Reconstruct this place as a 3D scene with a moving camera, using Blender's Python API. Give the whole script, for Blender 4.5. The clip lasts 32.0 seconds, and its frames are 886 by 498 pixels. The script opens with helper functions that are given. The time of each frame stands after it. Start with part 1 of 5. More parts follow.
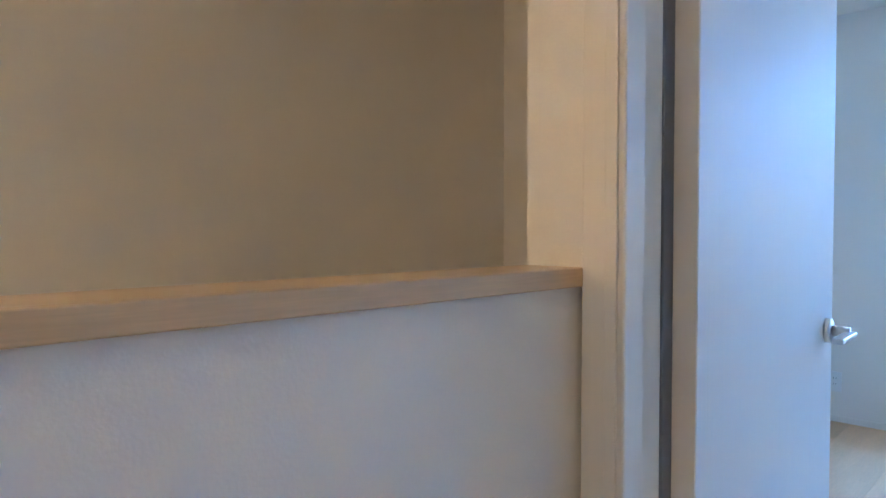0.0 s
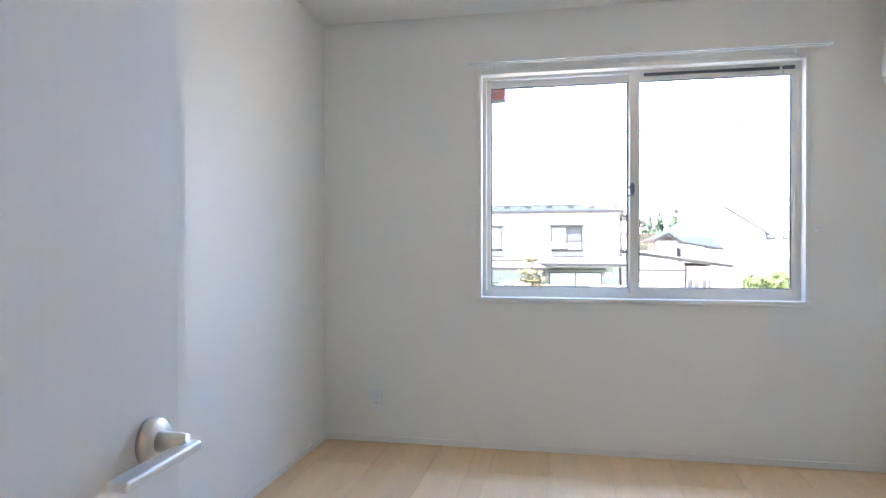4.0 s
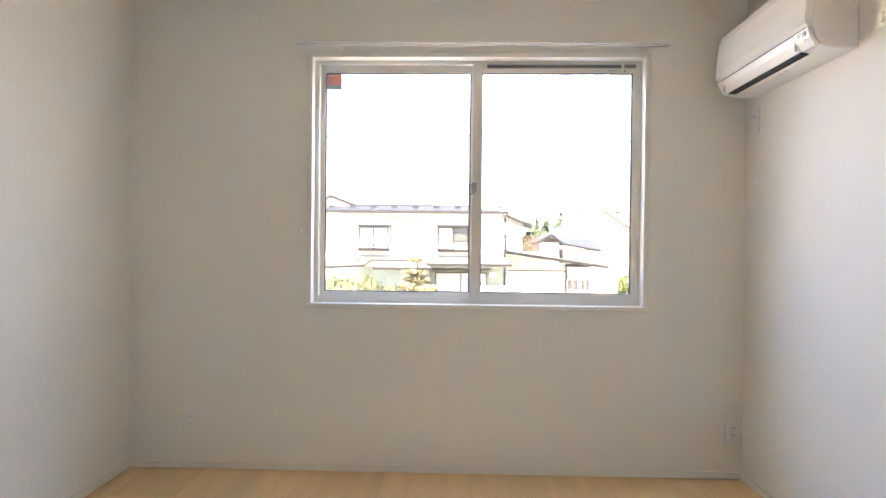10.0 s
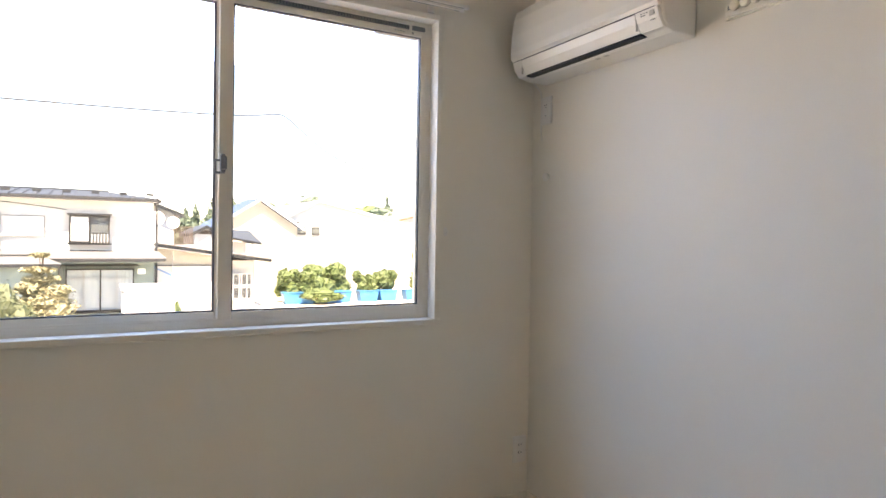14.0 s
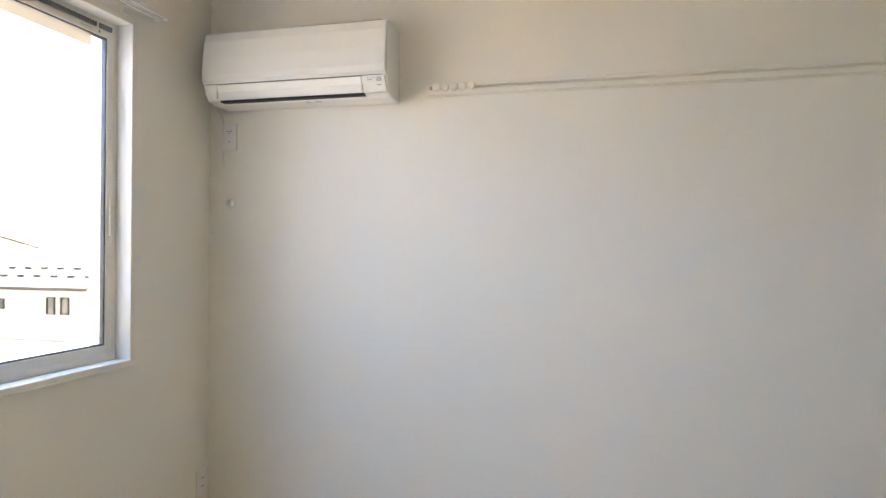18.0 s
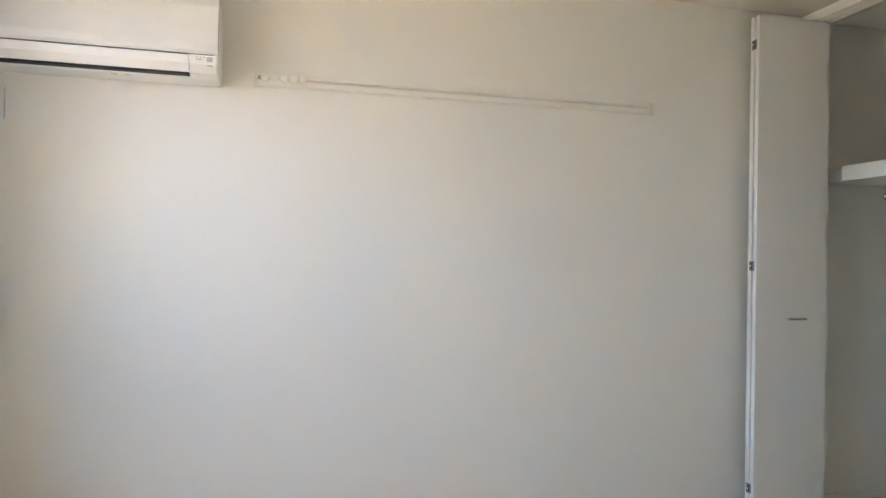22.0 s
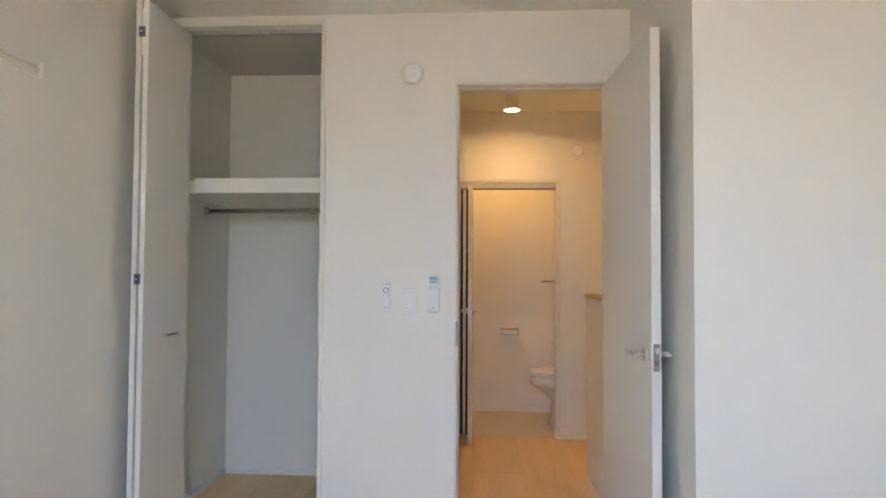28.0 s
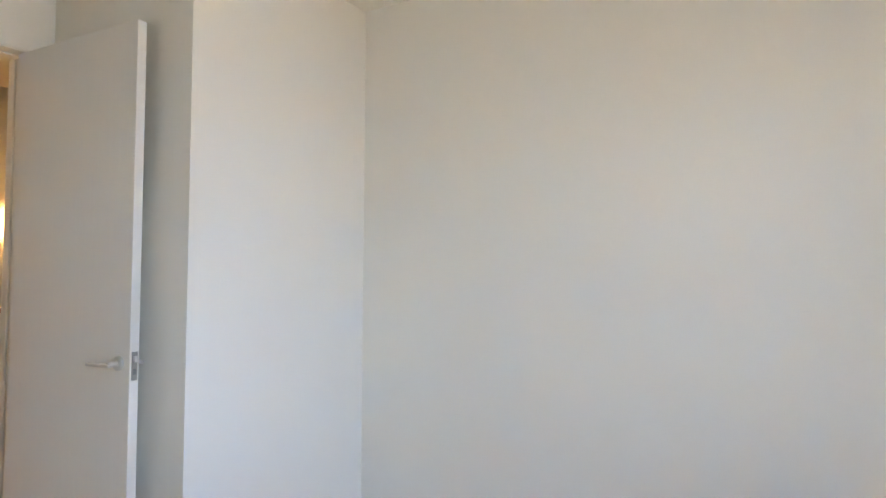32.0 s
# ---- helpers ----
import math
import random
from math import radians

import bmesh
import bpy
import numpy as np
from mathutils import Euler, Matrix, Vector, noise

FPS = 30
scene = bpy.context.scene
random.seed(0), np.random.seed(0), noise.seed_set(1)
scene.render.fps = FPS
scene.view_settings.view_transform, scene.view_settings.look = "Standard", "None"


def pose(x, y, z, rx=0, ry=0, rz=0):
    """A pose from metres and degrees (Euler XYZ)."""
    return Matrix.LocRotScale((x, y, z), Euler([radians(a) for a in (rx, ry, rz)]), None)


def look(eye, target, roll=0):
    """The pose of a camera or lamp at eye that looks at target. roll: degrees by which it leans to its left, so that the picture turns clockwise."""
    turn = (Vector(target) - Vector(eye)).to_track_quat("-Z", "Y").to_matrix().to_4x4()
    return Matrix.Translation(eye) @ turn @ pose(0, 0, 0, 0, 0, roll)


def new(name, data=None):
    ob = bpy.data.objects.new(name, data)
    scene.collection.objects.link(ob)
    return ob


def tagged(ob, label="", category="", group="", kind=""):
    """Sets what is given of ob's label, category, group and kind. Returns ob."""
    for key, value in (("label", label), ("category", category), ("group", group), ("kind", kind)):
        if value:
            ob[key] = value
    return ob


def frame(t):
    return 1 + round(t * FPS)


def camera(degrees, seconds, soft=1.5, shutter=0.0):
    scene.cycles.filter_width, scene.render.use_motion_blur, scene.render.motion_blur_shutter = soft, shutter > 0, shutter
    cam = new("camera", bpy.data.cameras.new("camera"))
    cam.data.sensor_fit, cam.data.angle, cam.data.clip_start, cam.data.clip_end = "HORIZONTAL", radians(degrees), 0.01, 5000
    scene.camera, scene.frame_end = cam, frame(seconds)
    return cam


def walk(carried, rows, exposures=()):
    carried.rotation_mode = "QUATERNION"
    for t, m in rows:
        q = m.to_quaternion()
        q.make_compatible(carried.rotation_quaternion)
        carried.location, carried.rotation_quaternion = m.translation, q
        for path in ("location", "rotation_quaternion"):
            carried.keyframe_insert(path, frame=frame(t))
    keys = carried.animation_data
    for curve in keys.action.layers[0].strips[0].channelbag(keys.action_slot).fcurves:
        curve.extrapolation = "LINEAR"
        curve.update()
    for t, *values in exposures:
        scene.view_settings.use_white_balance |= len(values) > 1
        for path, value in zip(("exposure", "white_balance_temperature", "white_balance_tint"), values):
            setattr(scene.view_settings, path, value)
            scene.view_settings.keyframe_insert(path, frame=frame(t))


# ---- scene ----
cam = camera(69.8, 32.0)
PATH = [
    (0, (1.338, -4.344, 1.135), (-0.078, -2.933, 1.082), 0.0),
    (0.5, (1.339, -4.273, 1.121), (0.0985, -2.7055, 1.081), 0.3),
    (1, (1.322, -4.168, 1.143), (0.2641, -2.472, 1.101), 0.3),
    (1.5, (1.320, -4.087, 1.145), (0.4169, -2.3036, 1.107), 0.2),
    (2, (1.320, -3.998, 1.156), (0.5487, -2.1532, 1.122), 0.2),
    (2.5, (1.324, -3.859, 1.158), (0.6696, -1.9699, 1.129), 0.1),
    (3, (1.367, -3.735, 1.153), (0.8095, -1.8146, 1.1284), -0.1),
    (3.5, (1.392, -3.616, 1.156), (0.9263, -1.6714, 1.1358), -0.1),
    (4, (1.406, -3.522, 1.143), (1.0162, -1.5605, 1.1266), -0.1),
    (4.5, (1.409, -3.403, 1.137), (1.0853, -1.4294, 1.1176), -0.0),
    (6.5, (1.529, -3.173, 1.138), (1.341, -1.182, 1.1139), 0.1),
    (7, (1.582, -3.146, 1.145), (1.416, -1.153, 1.12), 0.2),
    (7.5, (1.636, -3.137, 1.143), (1.484, -1.143, 1.12), 0.3),
    (8, (1.672, -3.141, 1.139), (1.529, -1.146, 1.119), 0.3),
    (8.5, (1.68, -3.166, 1.141), (1.55, -1.17, 1.123), 0.4),
    (9, (1.69, -3.178, 1.142), (1.575, -1.181, 1.125), 0.5),
    (9.5, (1.689, -3.193, 1.141), (1.598, -1.195, 1.125), 0.5),
    (10, (1.681, -3.179, 1.151), (1.622, -1.18, 1.134), 0.6),
    (10.5, (1.66, -3.116, 1.155), (1.652, -1.116, 1.136), 0.7),
    (11, (1.623, -2.995, 1.167), (1.685, -0.996, 1.145), 0.7),
    (11.5, (1.569, -2.869, 1.175), (1.726, -0.875, 1.15), 0.8),
    (12, (1.527, -2.767, 1.173), (1.803, -0.786, 1.145), 0.8),
    (12.5, (1.504, -2.642, 1.165), (1.921, -0.687, 1.136), 0.9),
    (13, (1.473, -2.505, 1.173), (2.059, -0.593, 1.143), 1.0),
    (13.5, (1.413, -2.416, 1.168), (2.183, -0.571, 1.139), 1.0),
    (14, (1.327, -2.331, 1.174), (2.298, -0.583, 1.146), 0.9),
    (14.5, (1.25, -2.265, 1.181), (2.419, -0.642, 1.157), 0.8),
    (15, (1.187, -2.198, 1.172), (2.541, -0.726, 1.156), 0.8),
    (15.5, (1.125, -2.107, 1.175), (2.646, -0.808, 1.166), 0.7),
    (17.5, (0.665, -1.728, 1.247), (2.573, -1.129, 1.247), 0.4),
    (18, (0.584, -1.69, 1.254), (2.526, -1.209, 1.26), 0.4),
    (18.5, (0.523, -1.649, 1.255), (2.487, -1.27, 1.261), 0.4),
    (19, (0.466, -1.557, 1.264), (2.449, -1.293, 1.263), 0.5),
    (19.5, (0.44, -1.507, 1.243), (2.432, -1.333, 1.248), 0.5),
    (20, (0.413, -1.465, 1.225), (2.412, -1.396, 1.242), 0.4),
    (20.5, (0.402, -1.418, 1.233), (2.402, -1.461, 1.241), 0.6),
    (21, (0.408, -1.345, 1.239), (2.401, -1.512, 1.239), 0.7),
    (21.5, (0.436, -1.232, 1.231), (2.411, -1.551, 1.238), 0.7),
    (22, (0.454, -1.138, 1.233), (2.396, -1.617, 1.241), 0.9),
    (22.5, (0.508, -1.067, 1.222), (2.401, -1.714, 1.233), 1.0),
    (23, (0.615, -0.992, 1.218), (2.429, -1.835, 1.234), 1.0),
    (23.5, (0.721, -0.915, 1.215), (2.427, -1.958, 1.235), 1.0),
    (24, (0.799, -0.863, 1.222), (2.381, -2.086, 1.24), 1.0),
    (24.5, (0.908, -0.802, 1.218), (2.33, -2.208, 1.251), 0.9),
    (25, (1.002, -0.785, 1.207), (2.25, -2.347, 1.252), 0.9),
    (25.5, (1.113, -0.79, 1.231), (2.183, -2.479, 1.27), 0.8),
    (27.5, (1.522, -0.694, 1.243), (1.847, -2.667, 1.302), 0.4),
    (28, (1.566, -0.711, 1.231), (1.688, -2.706, 1.298), 0.3),
    (28.5, (1.647, -0.739, 1.23), (1.544, -2.735, 1.301), 0.2),
    (29, (1.764, -0.755, 1.227), (1.413, -2.723, 1.308), 0.2),
    (29.5, (1.866, -0.777, 1.231), (1.249, -2.678, 1.314), 0.1),
    (30, (1.924, -0.836, 1.225), (1.038, -2.627, 1.314), 0.2),
    (30.5, (1.99, -0.888, 1.225), (0.843, -2.524, 1.318), 0.1),
    (31, (2.064, -0.937, 1.228), (0.688, -2.385, 1.32), 0.1),
    (31.5, (2.144, -0.957, 1.24), (0.589, -2.212, 1.324), 0.2),
    (32, (2.22, -0.981, 1.238), (0.514, -2.022, 1.32), 0.3),
]
EXPO = [
    (0, 3.72, 4750, 10), (1.5, 3.71, 5070, 11), (3, 3.65, 6000, 15), (4.5, 3.60, 7150, 18.5), (6.5, 3.55, 8250, 21), (12, 3.46, 8750, 21), (13.5, 3.04, 8900, 21),
    (15, 2.66, 8750, 19), (17.5, 3.33, 8600, 17.5), (24, 3.50, 8700, 16.5), (28, 3.44, 9000, 18), (32, 3.46, 8350, 17.5),
]
walk(cam, [(t, look(eye, target, roll)) for t, eye, target, roll in PATH], EXPO)

# ---------------------------------------------------------------- world and light
world = bpy.data.worlds.new("sky")
scene.world = world
world.use_nodes = True
wn = world.node_tree.nodes
sky = wn.new("ShaderNodeTexSky")
sky.sky_type = "NISHITA"
sky.sun_disc = False
sky.sun_elevation = radians(62)
sky.sun_rotation = radians(200)
sky.air_density, sky.dust_density, sky.ozone_density = 1.0, 0.1, 5.0
wn["Background"].inputs["Strength"].default_value = 0.12
world.node_tree.links.new(sky.outputs[0], wn["Background"].inputs["Color"])

sun = new("sun", bpy.data.lights.new("sun", "SUN"))
sun.data.energy, sun.data.angle, sun.data.color = 5.0, radians(0.53), (1.0, 0.955, 0.88)
sun.matrix_world = look((0, 0, 0), (math.sin(radians(200)) * -math.cos(radians(62)), math.cos(radians(200)) * -math.cos(radians(62)), -math.sin(radians(62))))


def lamp(name, place, energy, radius, color):
    ob = new(name, bpy.data.lights.new(name, "POINT"))
    ob.data.energy, ob.data.shadow_soft_size, ob.data.color = energy, radius, color
    ob.location = place
    return ob


# added blue lamp under the eaves, standing in for sky light through the window
sky_fill = new("sky_fill", bpy.data.lights.new("sky_fill", "AREA"))
sky_fill.data.shape, sky_fill.data.size, sky_fill.data.size_y = "RECTANGLE", 1.55, 0.30
sky_fill.data.energy, sky_fill.data.color, sky_fill.data.spread = 2.4, (0.25, 0.48, 1.0), radians(120)
sky_fill.matrix_world = look((1.755, 0.62, 2.09), (1.755, -0.38, 1.44))

WARM = (1.0, 0.64, 0.30)
hall_bulb = new("downlight_bulb", bpy.data.lights.new("downlight_bulb", "AREA"))
hall_bulb.data.shape, hall_bulb.data.size = "DISK", 0.085
hall_bulb.data.energy, hall_bulb.data.color, hall_bulb.data.spread = 0.195, WARM, radians(165)
hall_bulb.location = (1.365, -5.03, 2.318)
lamp("sconce_bulb", (0.19, -5.33, 1.55), 0.95, 0.02, (1.0, 0.56, 0.22))
# added point lamp to brighten the toilet, with no fixture of its own
lamp("wc_fill", (1.40, -5.90, 2.20), 0.38, 0.06, WARM)

# ---------------------------------------------------------------- materials


def mat(name, color, rough=0.6, metal=0.0, vary=0.06, big=1.5, fine=120.0, bump=0.05, depth=0.002, stretch=(1, 1, 1), spec=0.5, per=0.0, coat=0.0):
    """A surface with slow stains, fine grain and relief. per: how far one piece differs from the next."""
    m = bpy.data.materials.new(name)
    m.use_nodes = True
    n, l = m.node_tree.nodes, m.node_tree.links
    b = n["Principled BSDF"]
    b.inputs["Roughness"].default_value, b.inputs["Metallic"].default_value = rough, metal
    b.inputs["Specular IOR Level"].default_value = spec
    b.inputs["Coat Weight"].default_value = coat
    co = n.new("ShaderNodeTexCoord")
    mp = n.new("ShaderNodeMapping")
    mp.inputs["Scale"].default_value = stretch
    l.new(co.outputs["Object"], mp.inputs["Vector"])
    slow, grain = n.new("ShaderNodeTexNoise"), n.new("ShaderNodeTexNoise")
    slow.inputs["Scale"].default_value, grain.inputs["Scale"].default_value = big, fine
    slow.inputs["Detail"].default_value, grain.inputs["Detail"].default_value = 3, 4
    l.new(mp.outputs[0], slow.inputs["Vector"])
    l.new(mp.outputs[0], grain.inputs["Vector"])
    add = n.new("ShaderNodeMath")
    add.operation = "ADD"
    l.new(slow.outputs["Fac"], add.inputs[0])
    l.new(grain.outputs["Fac"], add.inputs[1])
    ramp = n.new("ShaderNodeMapRange")
    ramp.inputs["From Min"].default_value, ramp.inputs["From Max"].default_value = 0.6, 1.4
    ramp.inputs["To Min"].default_value, ramp.inputs["To Max"].default_value = 1 - vary, 1 + vary
    l.new(add.outputs[0], ramp.inputs["Value"])
    last = ramp.outputs[0]
    if per:
        info, pr, mul = n.new("ShaderNodeObjectInfo"), n.new("ShaderNodeMapRange"), n.new("ShaderNodeMath")
        pr.inputs["To Min"].default_value, pr.inputs["To Max"].default_value = 1 - per, 1 + per
        mul.operation = "MULTIPLY"
        l.new(info.outputs["Random"], pr.inputs["Value"])
        l.new(pr.outputs[0], mul.inputs[0])
        l.new(last, mul.inputs[1])
        last = mul.outputs[0]
        shift = n.new("ShaderNodeVectorMath")
        shift.operation = "MULTIPLY_ADD"
        shift.inputs[1].default_value = (1, 1, 1)
        comb = n.new("ShaderNodeCombineXYZ")
        big_random = n.new("ShaderNodeMath")
        big_random.operation = "MULTIPLY"
        big_random.inputs[1].default_value = 37.0
        l.new(info.outputs["Random"], big_random.inputs[0])
        l.new(big_random.outputs[0], comb.inputs[0])
        l.new(big_random.outputs[0], comb.inputs[2])
        l.new(co.outputs["Object"], shift.inputs[0])
        l.new(comb.outputs[0], shift.inputs[2])
        l.new(shift.outputs[0], mp.inputs["Vector"])
    mix = n.new("ShaderNodeVectorMath")
    mix.operation = "SCALE"
    mix.inputs[0].default_value = color
    l.new(last, mix.inputs["Scale"])
    l.new(mix.outputs[0], b.inputs["Base Color"])
    if bump:
        bp = n.new("ShaderNodeBump")
        bp.inputs["Strength"].default_value, bp.inputs["Distance"].default_value = bump, depth
        l.new(grain.outputs["Fac"], bp.inputs["Height"])
        l.new(bp.outputs[0], b.inputs["Normal"])
    rr = n.new("ShaderNodeMapRange")
    rr.inputs["To Min"].default_value, rr.inputs["To Max"].default_value = max(rough - 0.06, 0.02), min(rough + 0.06, 1)
    l.new(slow.outputs["Fac"], rr.inputs["Value"])
    l.new(rr.outputs[0], b.inputs["Roughness"])
    return m


def glowing(name, color, strength):
    m = bpy.data.materials.new(name)
    m.use_nodes = True
    b = m.node_tree.nodes["Principled BSDF"]
    b.inputs["Base Color"].default_value = (*color, 1)
    b.inputs["Emission Color"].default_value = (*color, 1)
    b.inputs["Emission Strength"].default_value = strength
    return m


def clear_glass(name, tint=(1, 1, 1)):
    m = bpy.data.materials.new(name)
    m.use_nodes = True
    b = m.node_tree.nodes["Principled BSDF"]
    b.inputs["Base Color"].default_value = (*tint, 1)
    b.inputs["Roughness"].default_value = 0.0
    b.inputs["IOR"].default_value = 1.45
    b.inputs["Transmission Weight"].default_value = 1.0
    return m


PAPER = mat("white_wallpaper", (0.90, 0.868, 0.790), 0.75, vary=0.018, big=0.9, fine=260, bump=0.22, depth=0.0012, spec=0.3)
CEIL = mat("ceiling_paper", (0.90, 0.868, 0.790), 0.8, vary=0.015, big=0.8, fine=220, bump=0.2, depth=0.0012, spec=0.3)
TRIM = mat("white_trim_film", (0.88, 0.845, 0.765), 0.52, spec=0.3, vary=0.02, big=2, fine=90, bump=0.05, depth=0.0006, stretch=(1, 1, 0.08))
DOOR = mat("white_woodgrain_film", (0.86, 0.83, 0.77), 0.58, vary=0.014, big=3, fine=110, bump=0.35, depth=0.0009, stretch=(1, 1, 0.03), spec=0.18)
RESIN = mat("white_window_resin", (0.86, 0.82, 0.735), 0.52, spec=0.3, vary=0.015, big=4, fine=200, bump=0.03, depth=0.0004)
PLASTIC = mat("white_plastic", (0.88, 0.875, 0.85), 0.33, vary=0.015, big=6, fine=300, bump=0.02, depth=0.0003)
GLOSSY = mat("gloss_white_plastic", (0.88, 0.88, 0.86), 0.08, vary=0.01, big=6, fine=300, bump=0.0)
IVORY = mat("ivory_rail_film", (0.90, 0.865, 0.775), 0.45, vary=0.02, big=3, fine=120, bump=0.03, depth=0.0004)
# darker ivory with the shade of slots and grooves put into its colour
SLOT_SHADE = mat("slot_shade_tone", (0.80, 0.765, 0.68), 0.6, vary=0.04, big=6, fine=150, bump=0.0)
DSTEEL = mat("dark_satin_steel", (0.36, 0.355, 0.35), 0.34, 1.0, vary=0.05, big=12, fine=400, bump=0.03, depth=0.0002)
PLANK = mat("pale_maple_floor", (0.85, 0.585, 0.325), 0.52, spec=0.22, vary=0.10, big=2.6, fine=55, bump=0.06, depth=0.0006, stretch=(5, 0.35, 1), per=0.06)
CAPWOOD = mat("maple_cap", (0.68, 0.49, 0.275), 0.42, vary=0.10, big=3.5, fine=70, bump=0.05, depth=0.0005, stretch=(6, 0.3, 6))
VINYL = mat("pale_wc_vinyl", (0.70, 0.57, 0.42), 0.4, vary=0.05, big=5, fine=90, bump=0.05, depth=0.0005)
STEEL = mat("satin_nickel", (0.74, 0.74, 0.73), 0.36, 1.0, vary=0.04, big=12, fine=400, bump=0.03, depth=0.0002)
CHROME = mat("polished_chrome", (0.55, 0.54, 0.52), 0.16, 1.0, vary=0.02, big=10, fine=200, bump=0.0)
GASKET = mat("dark_gasket", (0.045, 0.055, 0.065), 0.55, vary=0.1, big=8, fine=200, bump=0.05, depth=0.0004)
GUARD = mat("dark_grey_finger_guard", (0.18, 0.19, 0.215), 0.5, vary=0.1, big=6, fine=250, bump=0.1, depth=0.0005)
VENT = mat("grey_vent_grille", (0.20, 0.20, 0.20), 0.5, vary=0.06, big=10, fine=200, bump=0.03, depth=0.0003)
DARK = mat("dark_slot", (0.02, 0.02, 0.022), 0.6, vary=0.1, big=10, fine=200, bump=0.0)
GREYP = mat("pale_grey_print", (0.36, 0.38, 0.38), 0.5, vary=0.03, big=10, fine=200, bump=0.0)
FADED = mat("faded_grey_print", (0.60, 0.60, 0.59), 0.5, vary=0.03, big=10, fine=200, bump=0.0)
LCD = mat("green_grey_display", (0.42, 0.68, 0.70), 0.2, vary=0.03, big=10, fine=200, bump=0.0)
RED = mat("red_sticker", (0.80, 0.33, 0.27), 0.5, vary=0.06, big=10, fine=200, bump=0.0)
STICK = mat("grey_sticker", (0.26, 0.27, 0.30), 0.5, vary=0.05, big=10, fine=200, bump=0.0)
CHINA = mat("white_porcelain", (0.83, 0.81, 0.77), 0.1, vary=0.01, big=5, fine=100, bump=0.0, coat=0.4)
GLASS = clear_glass("window_glass", (0.97, 0.99, 0.98))
BULB = glowing("lamp_glow", (1.0, 0.74, 0.40), 7.0)

# outdoor
RENDERW = mat("white_render", (0.44, 0.44, 0.435), 0.8, vary=0.06, big=0.8, fine=30, bump=0.2, depth=0.01)
CREAM = mat("cream_render", (0.42, 0.385, 0.32), 0.8, vary=0.05, big=0.6, fine=30, bump=0.2, depth=0.01)
MINT = mat("mint_boarding", (0.21, 0.255, 0.235), 0.75, vary=0.06, big=0.7, fine=20, bump=0.2, depth=0.01)
ROOFB = mat("blue_grey_metal_roof", (0.034, 0.042, 0.054), 0.65, vary=0.08, big=0.7, fine=15, bump=0.1, depth=0.01, spec=0.2)
ROOFG = mat("pale_grey_roof", (0.10, 0.10, 0.10), 0.6, vary=0.07, big=0.5, fine=14, bump=0.2, depth=0.01)
ROOFK = mat("brown_grey_roof", (0.04, 0.034, 0.033), 0.55, vary=0.08, big=0.6, fine=15, bump=0.15, depth=0.01)
ROOFS = mat("blue_solar_roof", (0.045, 0.072, 0.125), 0.65, vary=0.05, big=0.8, fine=12, bump=0.05, depth=0.01, spec=0.15)
EAVES = mat("dark_eaves_trim", (0.011, 0.011, 0.012), 0.5, vary=0.08, big=2, fine=30, bump=0.0)
ORANGE = mat("orange_fascia", (0.22, 0.085, 0.035), 0.5, vary=0.08, big=2, fine=30, bump=0.0)
PANE = mat("dark_house_glass", (0.07, 0.08, 0.085), 0.08, vary=0.1, big=1, fine=10, bump=0.0)
CURTAIN = mat("pale_blue_curtain", (0.42, 0.47, 0.50), 0.8, vary=0.14, big=2, fine=9, bump=0.3, depth=0.02, stretch=(4, 4, 0.1))
SASHK = mat("bronze_sash", (0.014, 0.013, 0.013), 0.4, 0.3, vary=0.05, big=4, fine=40, bump=0.0)
SOIL = mat("pale_gravel_ground", (0.58, 0.52, 0.43), 0.9, vary=0.16, big=0.25, fine=9, bump=0.4, depth=0.03)
LEAFY = mat("yellow_green_leaves", (0.105, 0.115, 0.033), 0.6, vary=0.3, big=2.5, fine=20, bump=0.0)
LEAFD = mat("fresh_green_leaves", (0.07, 0.10, 0.03), 0.6, vary=0.3, big=2.5, fine=20, bump=0.0)
LEAFP = mat("tan_pine_needles", (0.18, 0.165, 0.095), 0.65, vary=0.3, big=2.5, fine=20, bump=0.0)
LEAFH = mat("sunlit_hedge_leaves", (0.05, 0.061, 0.025), 0.65, vary=0.3, big=2.5, fine=20, bump=0.0)
LEAFC = mat("conifer_needles", (0.065, 0.095, 0.065), 0.7, vary=0.3, big=1.5, fine=12, bump=0.0)
BARK = mat("bark", (0.08, 0.055, 0.04), 0.9, vary=0.2, big=4, fine=25, bump=0.4, depth=0.01)
TARP = mat("blue_tarpaulin", (0.015, 0.14, 0.33), 0.4, vary=0.08, big=2, fine=20, bump=0.2, depth=0.01)
CONC = mat("concrete_pole", (0.40, 0.39, 0.37), 0.8, vary=0.08, big=2, fine=30, bump=0.1, depth=0.005)
SOFFIT = mat("grey_soffit_board", (0.095, 0.097, 0.10), 0.8, vary=0.05, big=1, fine=40, bump=0.1, depth=0.003)
WIRE = mat("black_cable", (0.012, 0.012, 0.012), 0.8, vary=0.1, big=2, fine=30, bump=0.0)

# ---------------------------------------------------------------- mesh tools


def mesh_of(bm, name, material, smooth=False):
    bm.normal_update()
    me = bpy.data.meshes.new(name)
    bm.to_mesh(me)
    bm.free()
    me.materials.append(material)
    if smooth:
        for p in me.polygons:
            p.use_smooth = True
    return me


def part(name, bm, material, parent, label="", smooth=False):
    ob = new(name, mesh_of(bm, name, material, smooth))
    ob.parent = parent
    if label:
        ob["label"] = label
    return ob


def thing(name, label, category, place=(0, 0, 0), group="", kind="", rz=0.0):
    ob = new(name)
    ob.empty_display_size = 0.05
    ob.matrix_world = pose(*place, 0, 0, rz)
    return tagged(ob, label, category, group, kind)


